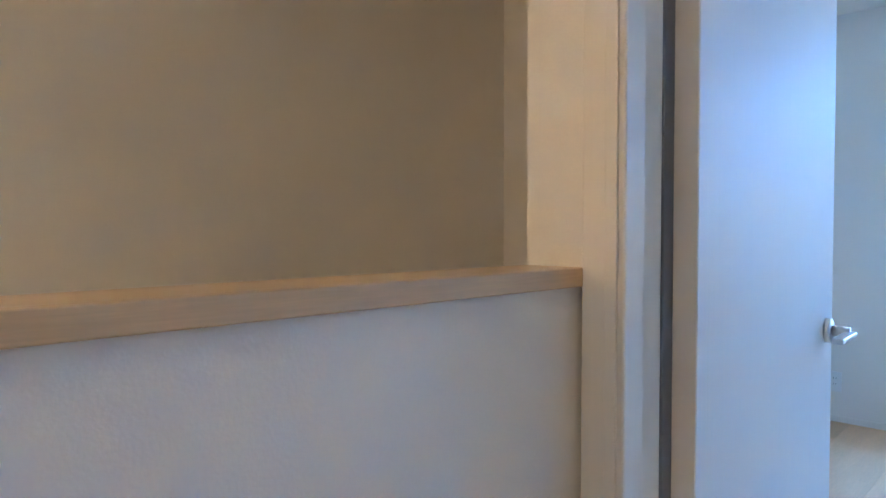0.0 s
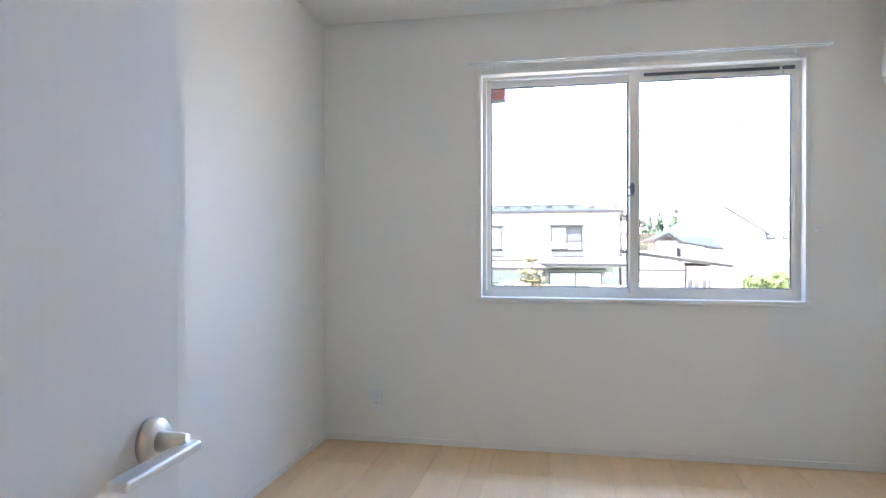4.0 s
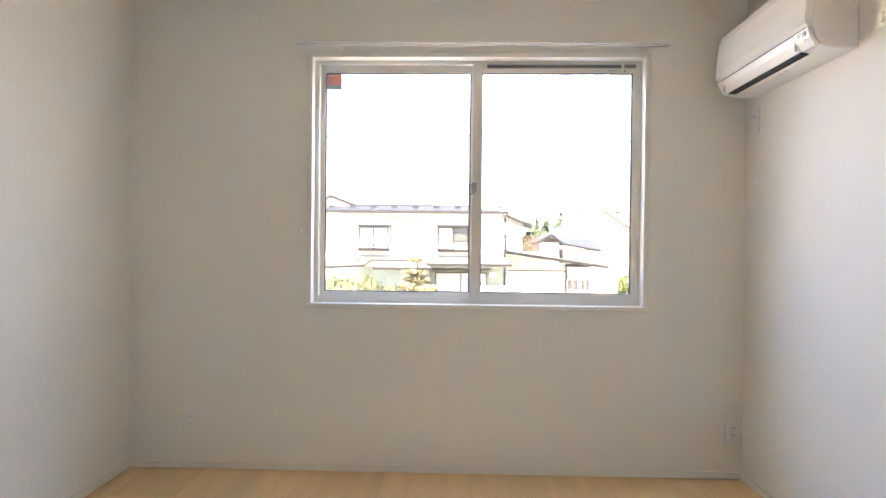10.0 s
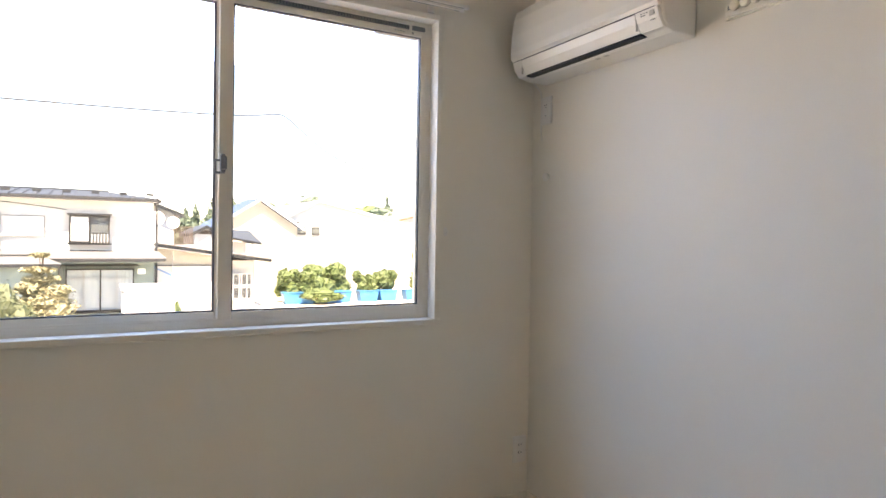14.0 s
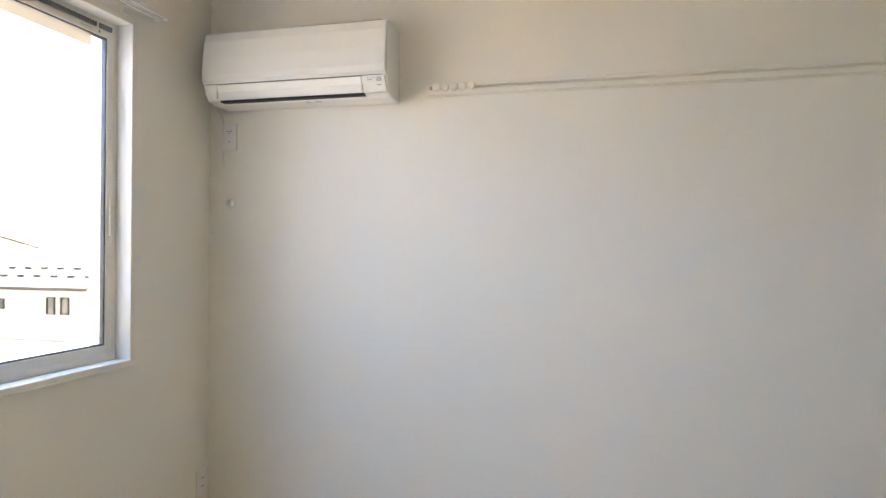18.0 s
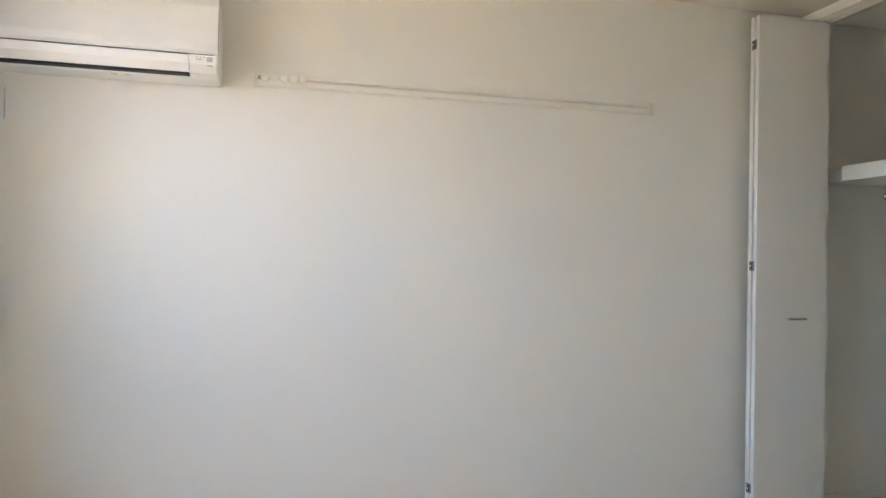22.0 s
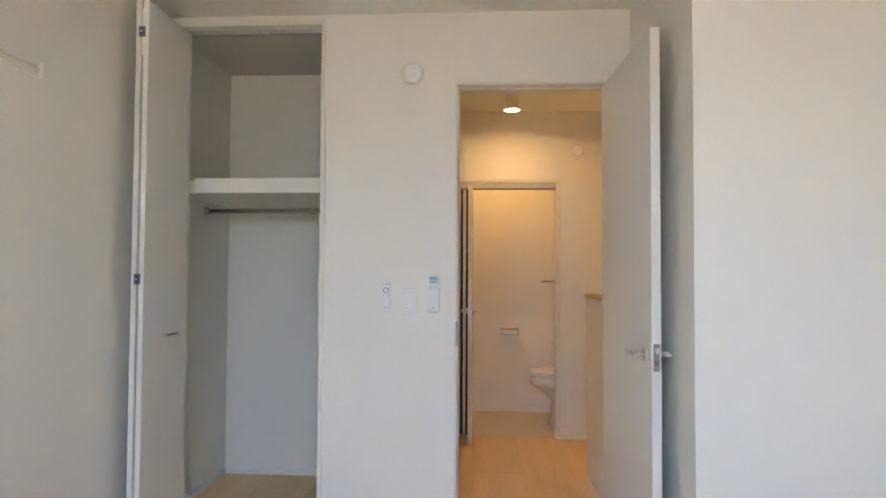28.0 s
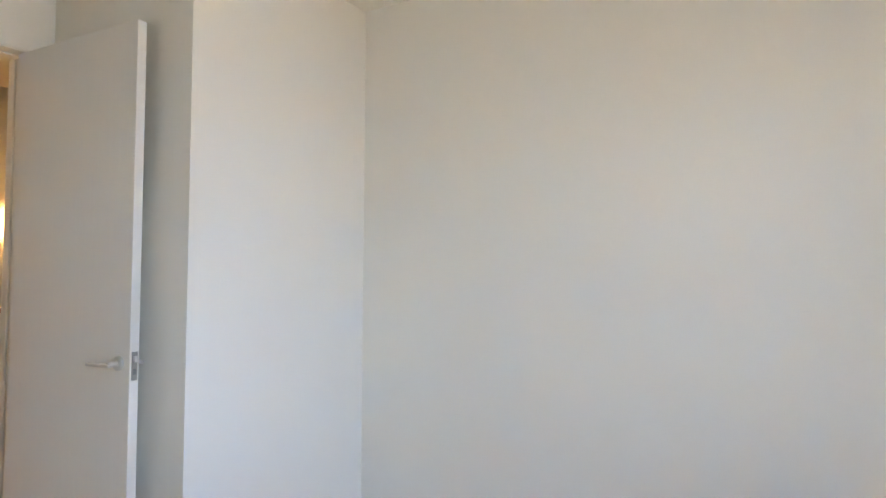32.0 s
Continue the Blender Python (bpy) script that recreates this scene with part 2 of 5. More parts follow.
def whole(name, bm, material, label, category="", kind="", group="", place=(0, 0, 0), smooth=False):
    ob = new(name, mesh_of(bm, name, material, smooth))
    ob.location = place
    return tagged(ob, label, category, group, kind)


def box(x0, x1, y0, y1, z0, z1, bevel=0.0, seg=2, bm=None):
    out = bm or bmesh.new()
    v = [out.verts.new((x, y, z)) for x in (x0, x1) for y in (y0, y1) for z in (z0, z1)]
    f = [out.faces.new([v[i] for i in q]) for q in ((0, 1, 3, 2), (4, 6, 7, 5), (0, 4, 5, 1), (2, 3, 7, 6), (0, 2, 6, 4), (1, 5, 7, 3))]
    if bevel:
        es = list({e for q in f for e in q.edges})
        bmesh.ops.bevel(out, geom=es, offset=bevel, segments=seg, affect="EDGES", profile=0.5)
    return out


def tube(a, b, r, r2=None, seg=20, bm=None, caps=True):
    out = bm or bmesh.new()
    a, b = Vector(a), Vector(b)
    q = (b - a).to_track_quat("Z", "Y")
    rings = []
    for p, rad in ((a, r), (b, r if r2 is None else r2)):
        rings.append([out.verts.new(p + q @ Vector((rad * math.cos(t), rad * math.sin(t), 0))) for t in (2 * math.pi * i / seg for i in range(seg))])
    for i in range(seg):
        out.faces.new((rings[0][i], rings[0][(i + 1) % seg], rings[1][(i + 1) % seg], rings[1][i]))
    if caps:
        out.faces.new(rings[0][::-1])
        out.faces.new(rings[1])
    return out


def lathe(profile, seg=28, axis="z", at=(0, 0, 0), bm=None):
    """Turn (radius, height) pairs about an axis."""
    out = bm or bmesh.new()
    rings = []
    for r, h in profile:
        ring = []
        for i in range(seg):
            t = 2 * math.pi * i / seg
            c, s = r * math.cos(t), r * math.sin(t)
            p = {"z": (c, s, h), "x": (h, c, s), "y": (s, h, c)}[axis]
            ring.append(out.verts.new(Vector(at) + Vector(p)))
        rings.append(ring)
    for a, b in zip(rings, rings[1:]):
        for i in range(seg):
            out.faces.new((a[i], a[(i + 1) % seg], b[(i + 1) % seg], b[i]))
    out.faces.new(rings[0][::-1])
    out.faces.new(rings[-1])
    return out


def extrude_y(profile, y0, y1, bevel=0.0):
    """A prism along y over a closed outline of (x, z)."""
    out = bmesh.new()
    a = [out.verts.new((x, y0, z)) for x, z in profile]
    b = [out.verts.new((x, y1, z)) for x, z in profile]
    n = len(profile)
    for i in range(n):
        out.faces.new((a[i], b[i], b[(i + 1) % n], a[(i + 1) % n]))
    out.faces.new(a)
    out.faces.new(b[::-1])
    bmesh.ops.recalc_face_normals(out, faces=out.faces)
    if bevel:
        es = [e for e in out.edges if len({round(v.co.y, 5) for v in e.verts}) == 1]
        bmesh.ops.bevel(out, geom=es, offset=bevel, segments=2, affect="EDGES", profile=0.5)
    return out


def slab(axis, p0, p1, u0, u1, v0, v1, holes=()):
    """A wall or deck between p0 and p1 along axis, over a rectangle (u, v), with holes cut through it."""
    us = sorted({u0, u1, *[h[i] for h in holes for i in (0, 1)]})
    vs = sorted({v0, v1, *[h[i] for h in holes for i in (2, 3)]})
    us, vs = [u for u in us if u0 <= u <= u1], [v for v in vs if v0 <= v <= v1]
    out, seen = bmesh.new(), {}

    def vert(p, u, v):
        k = (p, u, v)
        if k not in seen:
            seen[k] = out.verts.new({"x": (p, u, v), "y": (u, p, v), "z": (u, v, p)}[axis])
        return seen[k]

    def solid(i, j):
        if not (0 <= i < len(us) - 1 and 0 <= j < len(vs) - 1):
            return False
        cu, cv = (us[i] + us[i + 1]) / 2, (vs[j] + vs[j + 1]) / 2
        return not any(h[0] < cu < h[1] and h[2] < cv < h[3] for h in holes)

    for i in range(len(us) - 1):
        for j in range(len(vs) - 1):
            if not solid(i, j):
                continue
            a, b, c, d = us[i], us[i + 1], vs[j], vs[j + 1]
            for p in (p0, p1):
                out.faces.new([vert(p, *q) for q in ((a, c), (b, c), (b, d), (a, d))])
            for di, dj, e in ((-1, 0, ((a, c), (a, d))), (1, 0, ((b, c), (b, d))), (0, -1, ((a, c), (b, c))), (0, 1, ((a, d), (b, d)))):
                if not solid(i + di, j + dj):
                    out.faces.new((vert(p0, *e[0]), vert(p0, *e[1]), vert(p1, *e[1]), vert(p1, *e[0])))
    bmesh.ops.recalc_face_normals(out, faces=out.faces)
    return out


def structure(name, bm, material, label):
    return whole(name, bm, material, label, kind="structure")


def curve_wire(name, points, radius, material, label, category):
    c = bpy.data.curves.new(name, "CURVE")
    c.dimensions, c.bevel_depth, c.bevel_resolution = "3D", radius, 2
    s = c.splines.new("NURBS")
    s.points.add(len(points) - 1)
    for p, q in zip(s.points, points):
        p.co = (*q, 1)
    s.use_endpoint_u, s.order_u = True, min(4, len(points))
    c.materials.append(material)
    return tagged(new(name, c), label, category)


# ---------------------------------------------------------------- plan
XE, YS, YH, H = 3.08, -3.60, -3.728, 2.42      # east wall, south wall (room side, hall side), ceiling
NX, NY = 0.90, -2.75                            # corner of the stairwell box that stands into the room
DX0, DX1, DZ = 1.001, 1.677, 2.077              # room door, clear opening
CX0, CZ = 2.312, 2.37                           # closet opening
CB, CE = -4.50, 3.11                            # closet back and east side
YW, YB = -5.45, -6.34                           # wall with the toilet door, back wall of the toilet
WX0, WX1, WZ = 1.019, 1.725, 1.888              # toilet door, clear opening
WIN = (0.926, 2.579, 0.846, 2.079)              # window opening inside its lining

# ---------------------------------------------------------------- walls, floors, ceiling
structure("wall_north", slab("y", 0.0, 0.16, -0.12, XE + 0.12, -0.3, 2.75, [(0.91, 2.595, 0.83, 2.095)]), PAPER, "white papered wall with the sliding window")
structure("wall_west", slab("x", -0.12, 0.0, -6.6, 0.0, -2.7, 2.75), PAPER, "plain white papered side wall")
structure("wall_east", slab("x", XE, XE + 0.14, YH, 0.0, -0.3, 2.75), PAPER, "white papered wall carrying the air conditioner")
structure("wall_south", slab("y", YH, YS, NX, XE, -0.3, 2.75, [(0.945, 1.69, -0.02, 2.092), (2.29, XE - 0.004, -0.02, 2.394)]), PAPER, "white papered wall with room door and closet opening")
structure("wall_stairwell_north", slab("y", NY - 0.1, NY, 0.0, NX, -2.7, 2.75), PAPER, "white papered stairwell box facing the window")
structure("wall_stairwell_east", slab("x", 0.864, NX, YH, NY - 0.1, -2.7, 2.75), PAPER, "white papered side of the stairwell box")
structure("wall_stairwell_west", slab("x", 0.0, 0.10, YW, NY - 0.1, -2.7, 2.42), PAPER, "white papered wall above the stairs")
structure("wall_closet_back", slab("y", CB - 0.1, CB, 1.80, CE + 0.14, -0.3, 2.75), PAPER, "plain white closet back wall")
structure("wall_closet_east", slab("x", CE, CE + 0.14, CB, YH, -0.3, 2.75), PAPER, "plain white closet side wall")
structure("wall_closet_west", slab("x", 1.75, 1.86, CB, YH, -0.3, 2.75), PAPER, "white papered wall between hall and closet")
structure("wall_hall_south", slab("y", YW - 0.1, YW, 0.0, 1.90, -2.7, 2.75, [(0.999, 1.75, -0.02, 1.904)]), PAPER, "white papered hall wall with the toilet door")
structure("wall_hall_east", slab("x", 2.75, 2.85, -6.6, CB - 0.1, -0.3, 2.75), PAPER, "plain white wall closing the hall")
structure("wall_toilet_back", slab("y", YB - 0.12, YB, 0.0, 1.90, -0.3, 2.75), PAPER, "plain white toilet back wall")
structure("wall_toilet_west", slab("x", 0.26, 0.36, YB, YW - 0.1, -0.3, 2.75), PAPER, "plain white toilet side wall")
structure("wall_toilet_east", slab("x", 1.80, 1.90, YB, YW - 0.1, -0.3, 2.75), PAPER, "plain white toilet side wall")
structure("wall_recess_back", slab("y", -6.17, -6.05, 1.90, 2.75, -0.3, 2.75), PAPER, "plain white back of the hall storage recess")
structure("ceiling", slab("z", H, H + 0.12, -0.1, 3.24, -6.58, 0.14, ()), CEIL, "plain white papered ceiling")
structure("ground_slab", slab("z", -0.16, -0.024, 0.0, XE + 0.12, YS, 0.0, [(0.0, NX - 0.1, YS, NY - 0.1)]), TRIM, "board under the room floor")
structure("hall_slab", slab("z", -0.16, -0.024, 0.70, 2.80, -6.5, YS), TRIM, "board under the hall floor")
structure("roof_cover", slab("z", 2.76, 2.9, -0.5, 3.7, -7.0, 0.16), ROOFG, "roof over the upper storey")
structure("eaves_soffit", slab("z", 2.205, 2.30, -3.0, 9.0, 0.17, 0.64), SOFFIT, "grey soffit of the eaves outside")
structure("outer_wall_lower", slab("y", 0.0, 0.16, -3.0, 7.0, -3.2, -0.3), RENDERW, "outer wall below the window")
structure("stair_bottom", slab("z", -2.75, -2.65, 0.10, 0.84, YW, NY - 0.1), TRIM, "floor at the foot of the stairwell")

# half wall along the stairwell
structure("half_wall", slab("x", 0.872, 0.942, -4.55, YH, -2.65, 1.0755), PAPER, "white papered half wall beside the stairs")
cap = thing("wooden_cap", "pale maple cap board on the half wall", "cap board")
part("board", box(0.864, 0.945, -4.562, YH - 0.001, 1.0745, 1.0955, 0.002), CAPWOOD, cap)
part("edge_band", box(0.9452, 0.9492, -4.562, YH - 0.001, 1.0745, 1.0955, 0.0015), CAPWOOD, cap)
stairs = thing("staircase", "pale maple stairs going down beside the half wall", "stairs", (0.0, 0.0, 0.0))
part("landing", box(0.102, 0.698, YW + 0.002, -4.60, -0.23, -0.20, 0.003), CAPWOOD, stairs)
for i in range(8):
    y, z = -4.60 + i * 0.205, -0.20 * (i + 2)
    part("tread", box(0.102, 0.836, y + 0.001, y + 0.22, z - 0.03, z, 0.003), CAPWOOD, stairs)
    part("riser", box(0.102, 0.836, y, y + 0.012, z + 0.001, z + 0.169), TRIM, stairs)

# baseboards
BBH = 0.036


def baseboard(x0, x1, y0, y1, h=BBH):
    structure("baseboard", box(x0, x1, y0, y1, 0.0, h, 0.002, 1), TRIM, "low white baseboard with rounded edge")


baseboard(0.0, XE, -0.009, 0.0)
baseboard(0.0, 0.009, NY + 0.0, -0.009)
baseboard(XE - 0.009, XE, YS, -0.009)
baseboard(0.009, NX, NY, NY + 0.009)
baseboard(NX, NX + 0.009, YS, NY + 0.009)
baseboard(1.692, 2.288, YS, YS + 0.009)
baseboard(0.942, 0.951, -4.55, YH)
baseboard(0.70, 0.985, YW, YW + 0.009)
baseboard(1.752, 1.90, YW, YW + 0.009)
baseboard(1.741, 1.75, CB, YH)
baseboard(0.36, 1.80, YB, YB + 0.009)
baseboard(1.90, 2.75, -6.05, -6.041)
baseboard(1.86, CE, CB, CB + 0.009)
baseboard(CE - 0.009, CE, CB + 0.009, YH)

# ---------------------------------------------------------------- window
win = thing("window_1", "white two-pane sliding window with red sticker, closed", "window", (0, 0, 0), kind="structure")
wx0, wx1, wz0, wz1 = WIN


def ring(x0, x1, z0, z1, w, y0, y1, bevel=0.002, wb=None, wt=None):
    """A frame of four bars, butted."""
    wb, wt = wb or w, wt or w
    out = bmesh.new()
    for q in ((x0, x0 + w, z0, z1), (x1 - w, x1, z0, z1), (x0 + w, x1 - w, z0, z0 + wb), (x0 + w, x1 - w, z1 - wt, z1)):
        box(q[0], q[1], y0, y1, q[2], q[3], 0, 2, out)
    return out


# lining boards, 2 cm proud of nothing but the paper
for n, q in (("window_lining", (0.903, wx0, -0.012, 0.055, 0.8215, 2.1035)), ("window_lining", (wx1, 2.602, -0.012, 0.055, 0.8215, 2.1035)),
             ("window_lining", (wx0, wx1, -0.012, 0.055, wz1, 2.1035))):
    part(n, box(*q, 0.003), TRIM, win)
part("window_sill", box(0.900, 2.605, -0.016, 0.055, 0.8215, wz0, 0.004), TRIM, win)
part("window_frame", ring(0.918, 2.587, 0.838, 2.087, 0.028, 0.056, 0.155, wb=0.034, wt=0.022), RESIN, win)
part("bottom_track", box(0.946, 2.559, 0.060, 0.066, 0.872, 0.880), RESIN, win)


def sash(name, x0, x1, z0, z1, gx0, gx1, gz0, gz1, y0, y1, label):
    s = part(name, bmesh.new(), RESIN, win, label)
    for n, q in (("stile", (x0, gx0, z0, z1)), ("stile", (gx1, x1, z0, z1)), ("bottom_rail", (gx0, gx1, z0, gz0)), ("top_rail", (gx0, gx1, gz1, z1))):
        part(n, box(q[0], q[1], y0, y1, q[2], q[3], 0.0025), RESIN, s)
    g = 0.0048
    for u0, u1, v0, v1 in ((gx0, gx0 + g, gz0, gz1), (gx1 - g, gx1, gz0, gz1), (gx0 + g, gx1 - g, gz0, gz0 + g), (gx0 + g, gx1 - g, gz1 - g, gz1)):
        part("gasket", box(u0, u1, y0 + 0.005, y1 - 0.005, v0, v1), GASKET, s)
    pane = part("pane", box(gx0 + 0.001, gx1 - 0.001, (y0 + y1) / 2 - 0.002, (y0 + y1) / 2 + 0.002, gz0 + 0.001, gz1 - 0.001), GLASS, s)
    pane.visible_shadow = False
    return s


left = sash("outer_sash", 0.942, 1.752, 0.868, 2.068, 0.969, 1.722, 0.899, 2.028, 0.095, 0.125, "sash in the outer track")
right = sash("inner_sash", 1.728, 2.566, 0.868, 2.068, 1.776, 2.535, 0.902, 2.020, 0.058, 0.088, "sash in the inner track")
part("weather_strip", box(1.7125, 1.7215, 0.089, 0.0945, 0.905, 2.022, 0.001), GUARD, left)
part("top_vent", box(1.80, 2.475, 0.050, 0.0575, 2.044, 2.060, 0.001), VENT, right, "grey ventilation grille")
for i in range(56):
    part("vent_fin", box(1.806 + i * 0.012, 1.809 + i * 0.012, 0.0485, 0.0500, 2.046, 2.058), GASKET, right)
part("vent_slider", box(2.490, 2.548, 0.050, 0.0575, 2.044, 2.062, 0.0015), VENT, right, "grey vent slider")
for i in range(4):
    part("vent_mark", box(2.410 + i * 0.013, 2.418 + i * 0.013, 0.0572, 0.0579, 2.032, 2.035), GREYP, right)
part("vent_mark", box(2.492, 2.497, 0.0572, 0.0579, 2.028, 2.036), GASKET, right)
# crescent lock on the meeting stile
lock = part("crescent_lock", box(1.731, 1.747, 0.034, 0.0575, 1.400, 1.470, 0.004), STICK, right, "dark grey crescent lock")
for q in ((1.709, 1.7305, 1.398, 1.406), (1.709, 1.7305, 1.442, 1.450), (1.709, 1.716, 1.4062, 1.4418)):
    part("lock_lever", box(q[0], q[1], 0.036, 0.046, q[2], q[3], 0.002, 1), STICK, lock)
part("lock_catch", box(1.727, 1.751, 0.024, 0.0338, 1.412, 1.462, 0.005), STICK, lock)
part("sash_pull", box(2.545, 2.556, 0.0500, 0.0578, 1.30, 1.44, 0.003), RESIN, right)
# sticker on the glass
stick = thing("window_sticker", "small red and grey sticker in the pane's upper corner", "sticker", (0, 0, 0))
part("red_field", box(0.9745, 1.050, 0.1060, 0.1068, 1.965, 2.0225), RED, stick)
part("grey_field", box(0.9745, 1.050, 0.1060, 0.1068, 1.945, 1.9645), GREYP, stick)
part("white_line", box(0.980, 1.012, 0.1052, 0.1059, 2.014, 2.017), PLASTIC, stick)

# curtain rail above it
rail = thing("curtain_rail", "white double curtain rail with gathered runners, no curtain", "curtain rail", (0, 0, 0))
for y, z in ((-0.040, 2.131), (-0.078, 2.131)):
    part("track", box(0.842 + (0.0 if y > -0.05 else -0.004), 2.674, y - 0.008, y + 0.008, z - 0.006, z + 0.006, 0.0025), PLASTIC, rail)
    part("track_slot", box(0.860, 2.660, y - 0.002, y + 0.002, z - 0.0072, z - 0.0061), GREYP, rail)
    for x in (0.842, 2.674):
        part("end_cap", box(x - 0.007, x + 0.007, y - 0.010, y + 0.010, z - 0.008, z + 0.008, 0.003), PLASTIC, rail)
    for i in range(13):
        x = 0.862 + i * 0.0175
        part("runner", box(x, x + 0.006, y - 0.004, y + 0.004, z - 0.022, z - 0.0075, 0.001), PLASTIC, rail)
        part("runner_eye", lathe([(0.0045, -0.001), (0.0055, 0.0), (0.0045, 0.001)], 8, "x", (x + 0.003, y, z - 0.026)), PLASTIC, rail)
for x in (0.955, 1.745, 2.545):
    b = part("bracket", box(x - 0.012, x + 0.012, -0.088, -0.0125, 2.1375, 2.1415, 0.001), PLASTIC, rail)
    part("bracket_plate", box(x - 0.014, x + 0.014, -0.0125, -0.0005, 2.106, 2.1415, 0.002), PLASTIC, b)
for x in (0.871, 2.630):
    h = thing("tassel_hook", "tiny white plastic tassel hook screwed to the wall", "hook", (x, 0, 1.21), group="tassel hooks")
    part("base", box(-0.008, 0.008, -0.006, 0.0, -0.018, 0.018, 0.003), PLASTIC, h)
    part("hook", tube((0, -0.006, -0.008), (0, -0.026, 0.004), 0.004, 0.003, 10), PLASTIC, h, smooth=True)

# ---------------------------------------------------------------- outlets


def outlet(x, z):
    o = thing("wall_outlet", "white twin wall socket above the baseboard", "socket", (x, 0, z), group="wall sockets")
    part("plate", box(-0.035, 0.035, -0.008, 0.0, -0.06, 0.06, 0.003), PLASTIC, o)
    part("insert", box(-0.0125, 0.0125, -0.0095, -0.008, -0.05, 0.05, 0.001), PLASTIC, o)
    for dz in (0.022, -0.014):
        for dx in (-0.0065, 0.0065):
            part("slot", box(dx - 0.0011, dx + 0.0011, -0.0101, -0.0094, dz - 0.004, dz + 0.004), DARK, o)
    return o


outlet(0.314, 0.24)
outlet(3.030, 0.235)

# ---------------------------------------------------------------- air conditioner
ac = thing("air_conditioner", "white wall-mounted split air conditioner with closed flap", "air conditioner", (XE, 0, 1.862))
A0, A1 = -0.883, -0.088


def depth_profile(pts):
    return [(-d, z) for d, z in pts]


part("body", extrude_y(depth_profile([(0, 0), (0.105, 0.0), (0.135, 0.010), (0.150, 0.030), (0.158, 0.066), (0.166, 0.080), (0.160, 0.284), (0.130, 0.296), (0, 0.296)]), A0, A1, 0.006), PLASTIC, ac)
part("front_panel", extrude_y(depth_profile([(0.165, 0.073), (0.178, 0.073), (0.190, 0.085), (0.192, 0.110), (0.188, 0.180), (0.178, 0.250), (0.166, 0.286), (0.160, 0.286)]), A0 - 0.002, A1 + 0.002, 0.004), GLOSSY, ac, "glossy white front panel")
part("flap", extrude_y(depth_profile([(0.140, 0.012), (0.153, 0.012), (0.174, 0.040), (0.182, 0.068), (0.174, 0.070), (0.160, 0.040)]), -0.783, -0.150, 0.002), PLASTIC, ac, "white louvre flap")
part("seam", box(-0.1835, -0.1705, -0.870, -0.100, 0.0710, 0.0724), GUARD, ac)
part("air_slot", box(-0.1525, -0.118, -0.783, -0.150, 0.0045, 0.0115), DARK, ac, "dark air outlet slot")
part("side_cheek", extrude_y(depth_profile([(0.120, 0.008), (0.150, 0.010), (0.172, 0.038), (0.182, 0.070), (0.166, 0.072), (0.150, 0.030)]), A0 + 0.003, -0.785, 0.002), PLASTIC, ac)
part("side_cheek", extrude_y(depth_profile([(0.120, 0.008), (0.150, 0.010), (0.172, 0.038), (0.182, 0.070), (0.166, 0.072), (0.150, 0.030)]), -0.148, A1 - 0.003, 0.002), PLASTIC, ac)
for y, z, w, h in ((-0.812, 0.061, 0.006, 0.002), (-0.824, 0.061, 0.006, 0.002), (-0.836, 0.061, 0.006, 0.002), (-0.818, 0.054, 0.020, 0.002), (-0.856, 0.034, 0.018, 0.003)):
    d = 0.1735 + 0.0075 * (z - 0.035) / 0.03
    part("print", box(-d - 0.002, -d, y - w / 2, y + w / 2, z - h / 2, z + h / 2), GREYP, ac)
part("sensor_window", box(-0.1815, -0.176, -0.866, -0.846, 0.047, 0.064, 0.002), FADED, ac, "pale grey sensor window")
for y in (-0.520, -0.565):
    part("drain_mark", box(-0.105, -0.090, y - 0.010, y + 0.010, -0.001, 0.001, 0.0005, 1), FADED, ac)
part("flap_edge", box(-0.176, -0.168, -0.7865, -0.7835, 0.014, 0.070), FADED, ac)
part("flap_edge", box(-0.176, -0.168, -0.1495, -0.1465, 0.014, 0.070), FADED, ac)
part("top_grille", box(-0.150, -0.010, A0 + 0.03, A1 - 0.03, 0.296, 0.2985), PLASTIC, ac)
curve_wire("power_cord", [(3.06, -0.095, 1.95), (3.03, -0.060, 1.93), (3.03, -0.045, 1.88), (3.055, -0.055, 1.858), (3.072, -0.068, 1.84), (3.074, -0.070, 1.76), (3.074, -0.062, 1.68), (3.074, -0.072, 1.62)], 0.0035, PLASTIC, "thin white air conditioner cord along the corner", "cord")
aco = thing("air_conditioner_outlet", "white single socket for the air conditioner", "socket", (XE, -0.101, 1.750))
part("plate", box(-0.008, 0.0, -0.035, 0.035, -0.06, 0.06, 0.003), PLASTIC, aco)
part("insert", box(-0.0095, -0.008, -0.013, 0.013, -0.05, 0.05, 0.001), PLASTIC, aco)
for dy, dz in ((-0.0065, 0.024), (0.0065, 0.024), (0.0, 0.014), (0.0, -0.022)):
    part("slot", box(-0.0101, -0.0094, dy - 0.0025, dy + 0.0025, dz - 0.002, dz + 0.002), DARK, aco)
knob = thing("pipe_cover_cap", "small round white cap on the wall below the socket", "cap", (XE, -0.104, 1.458))
part("cap", lathe([(0.018, 0.0), (0.018, -0.006), (0.014, -0.013), (0.006, -0.016)], 24, "x"), PLASTIC, knob, smooth=True)

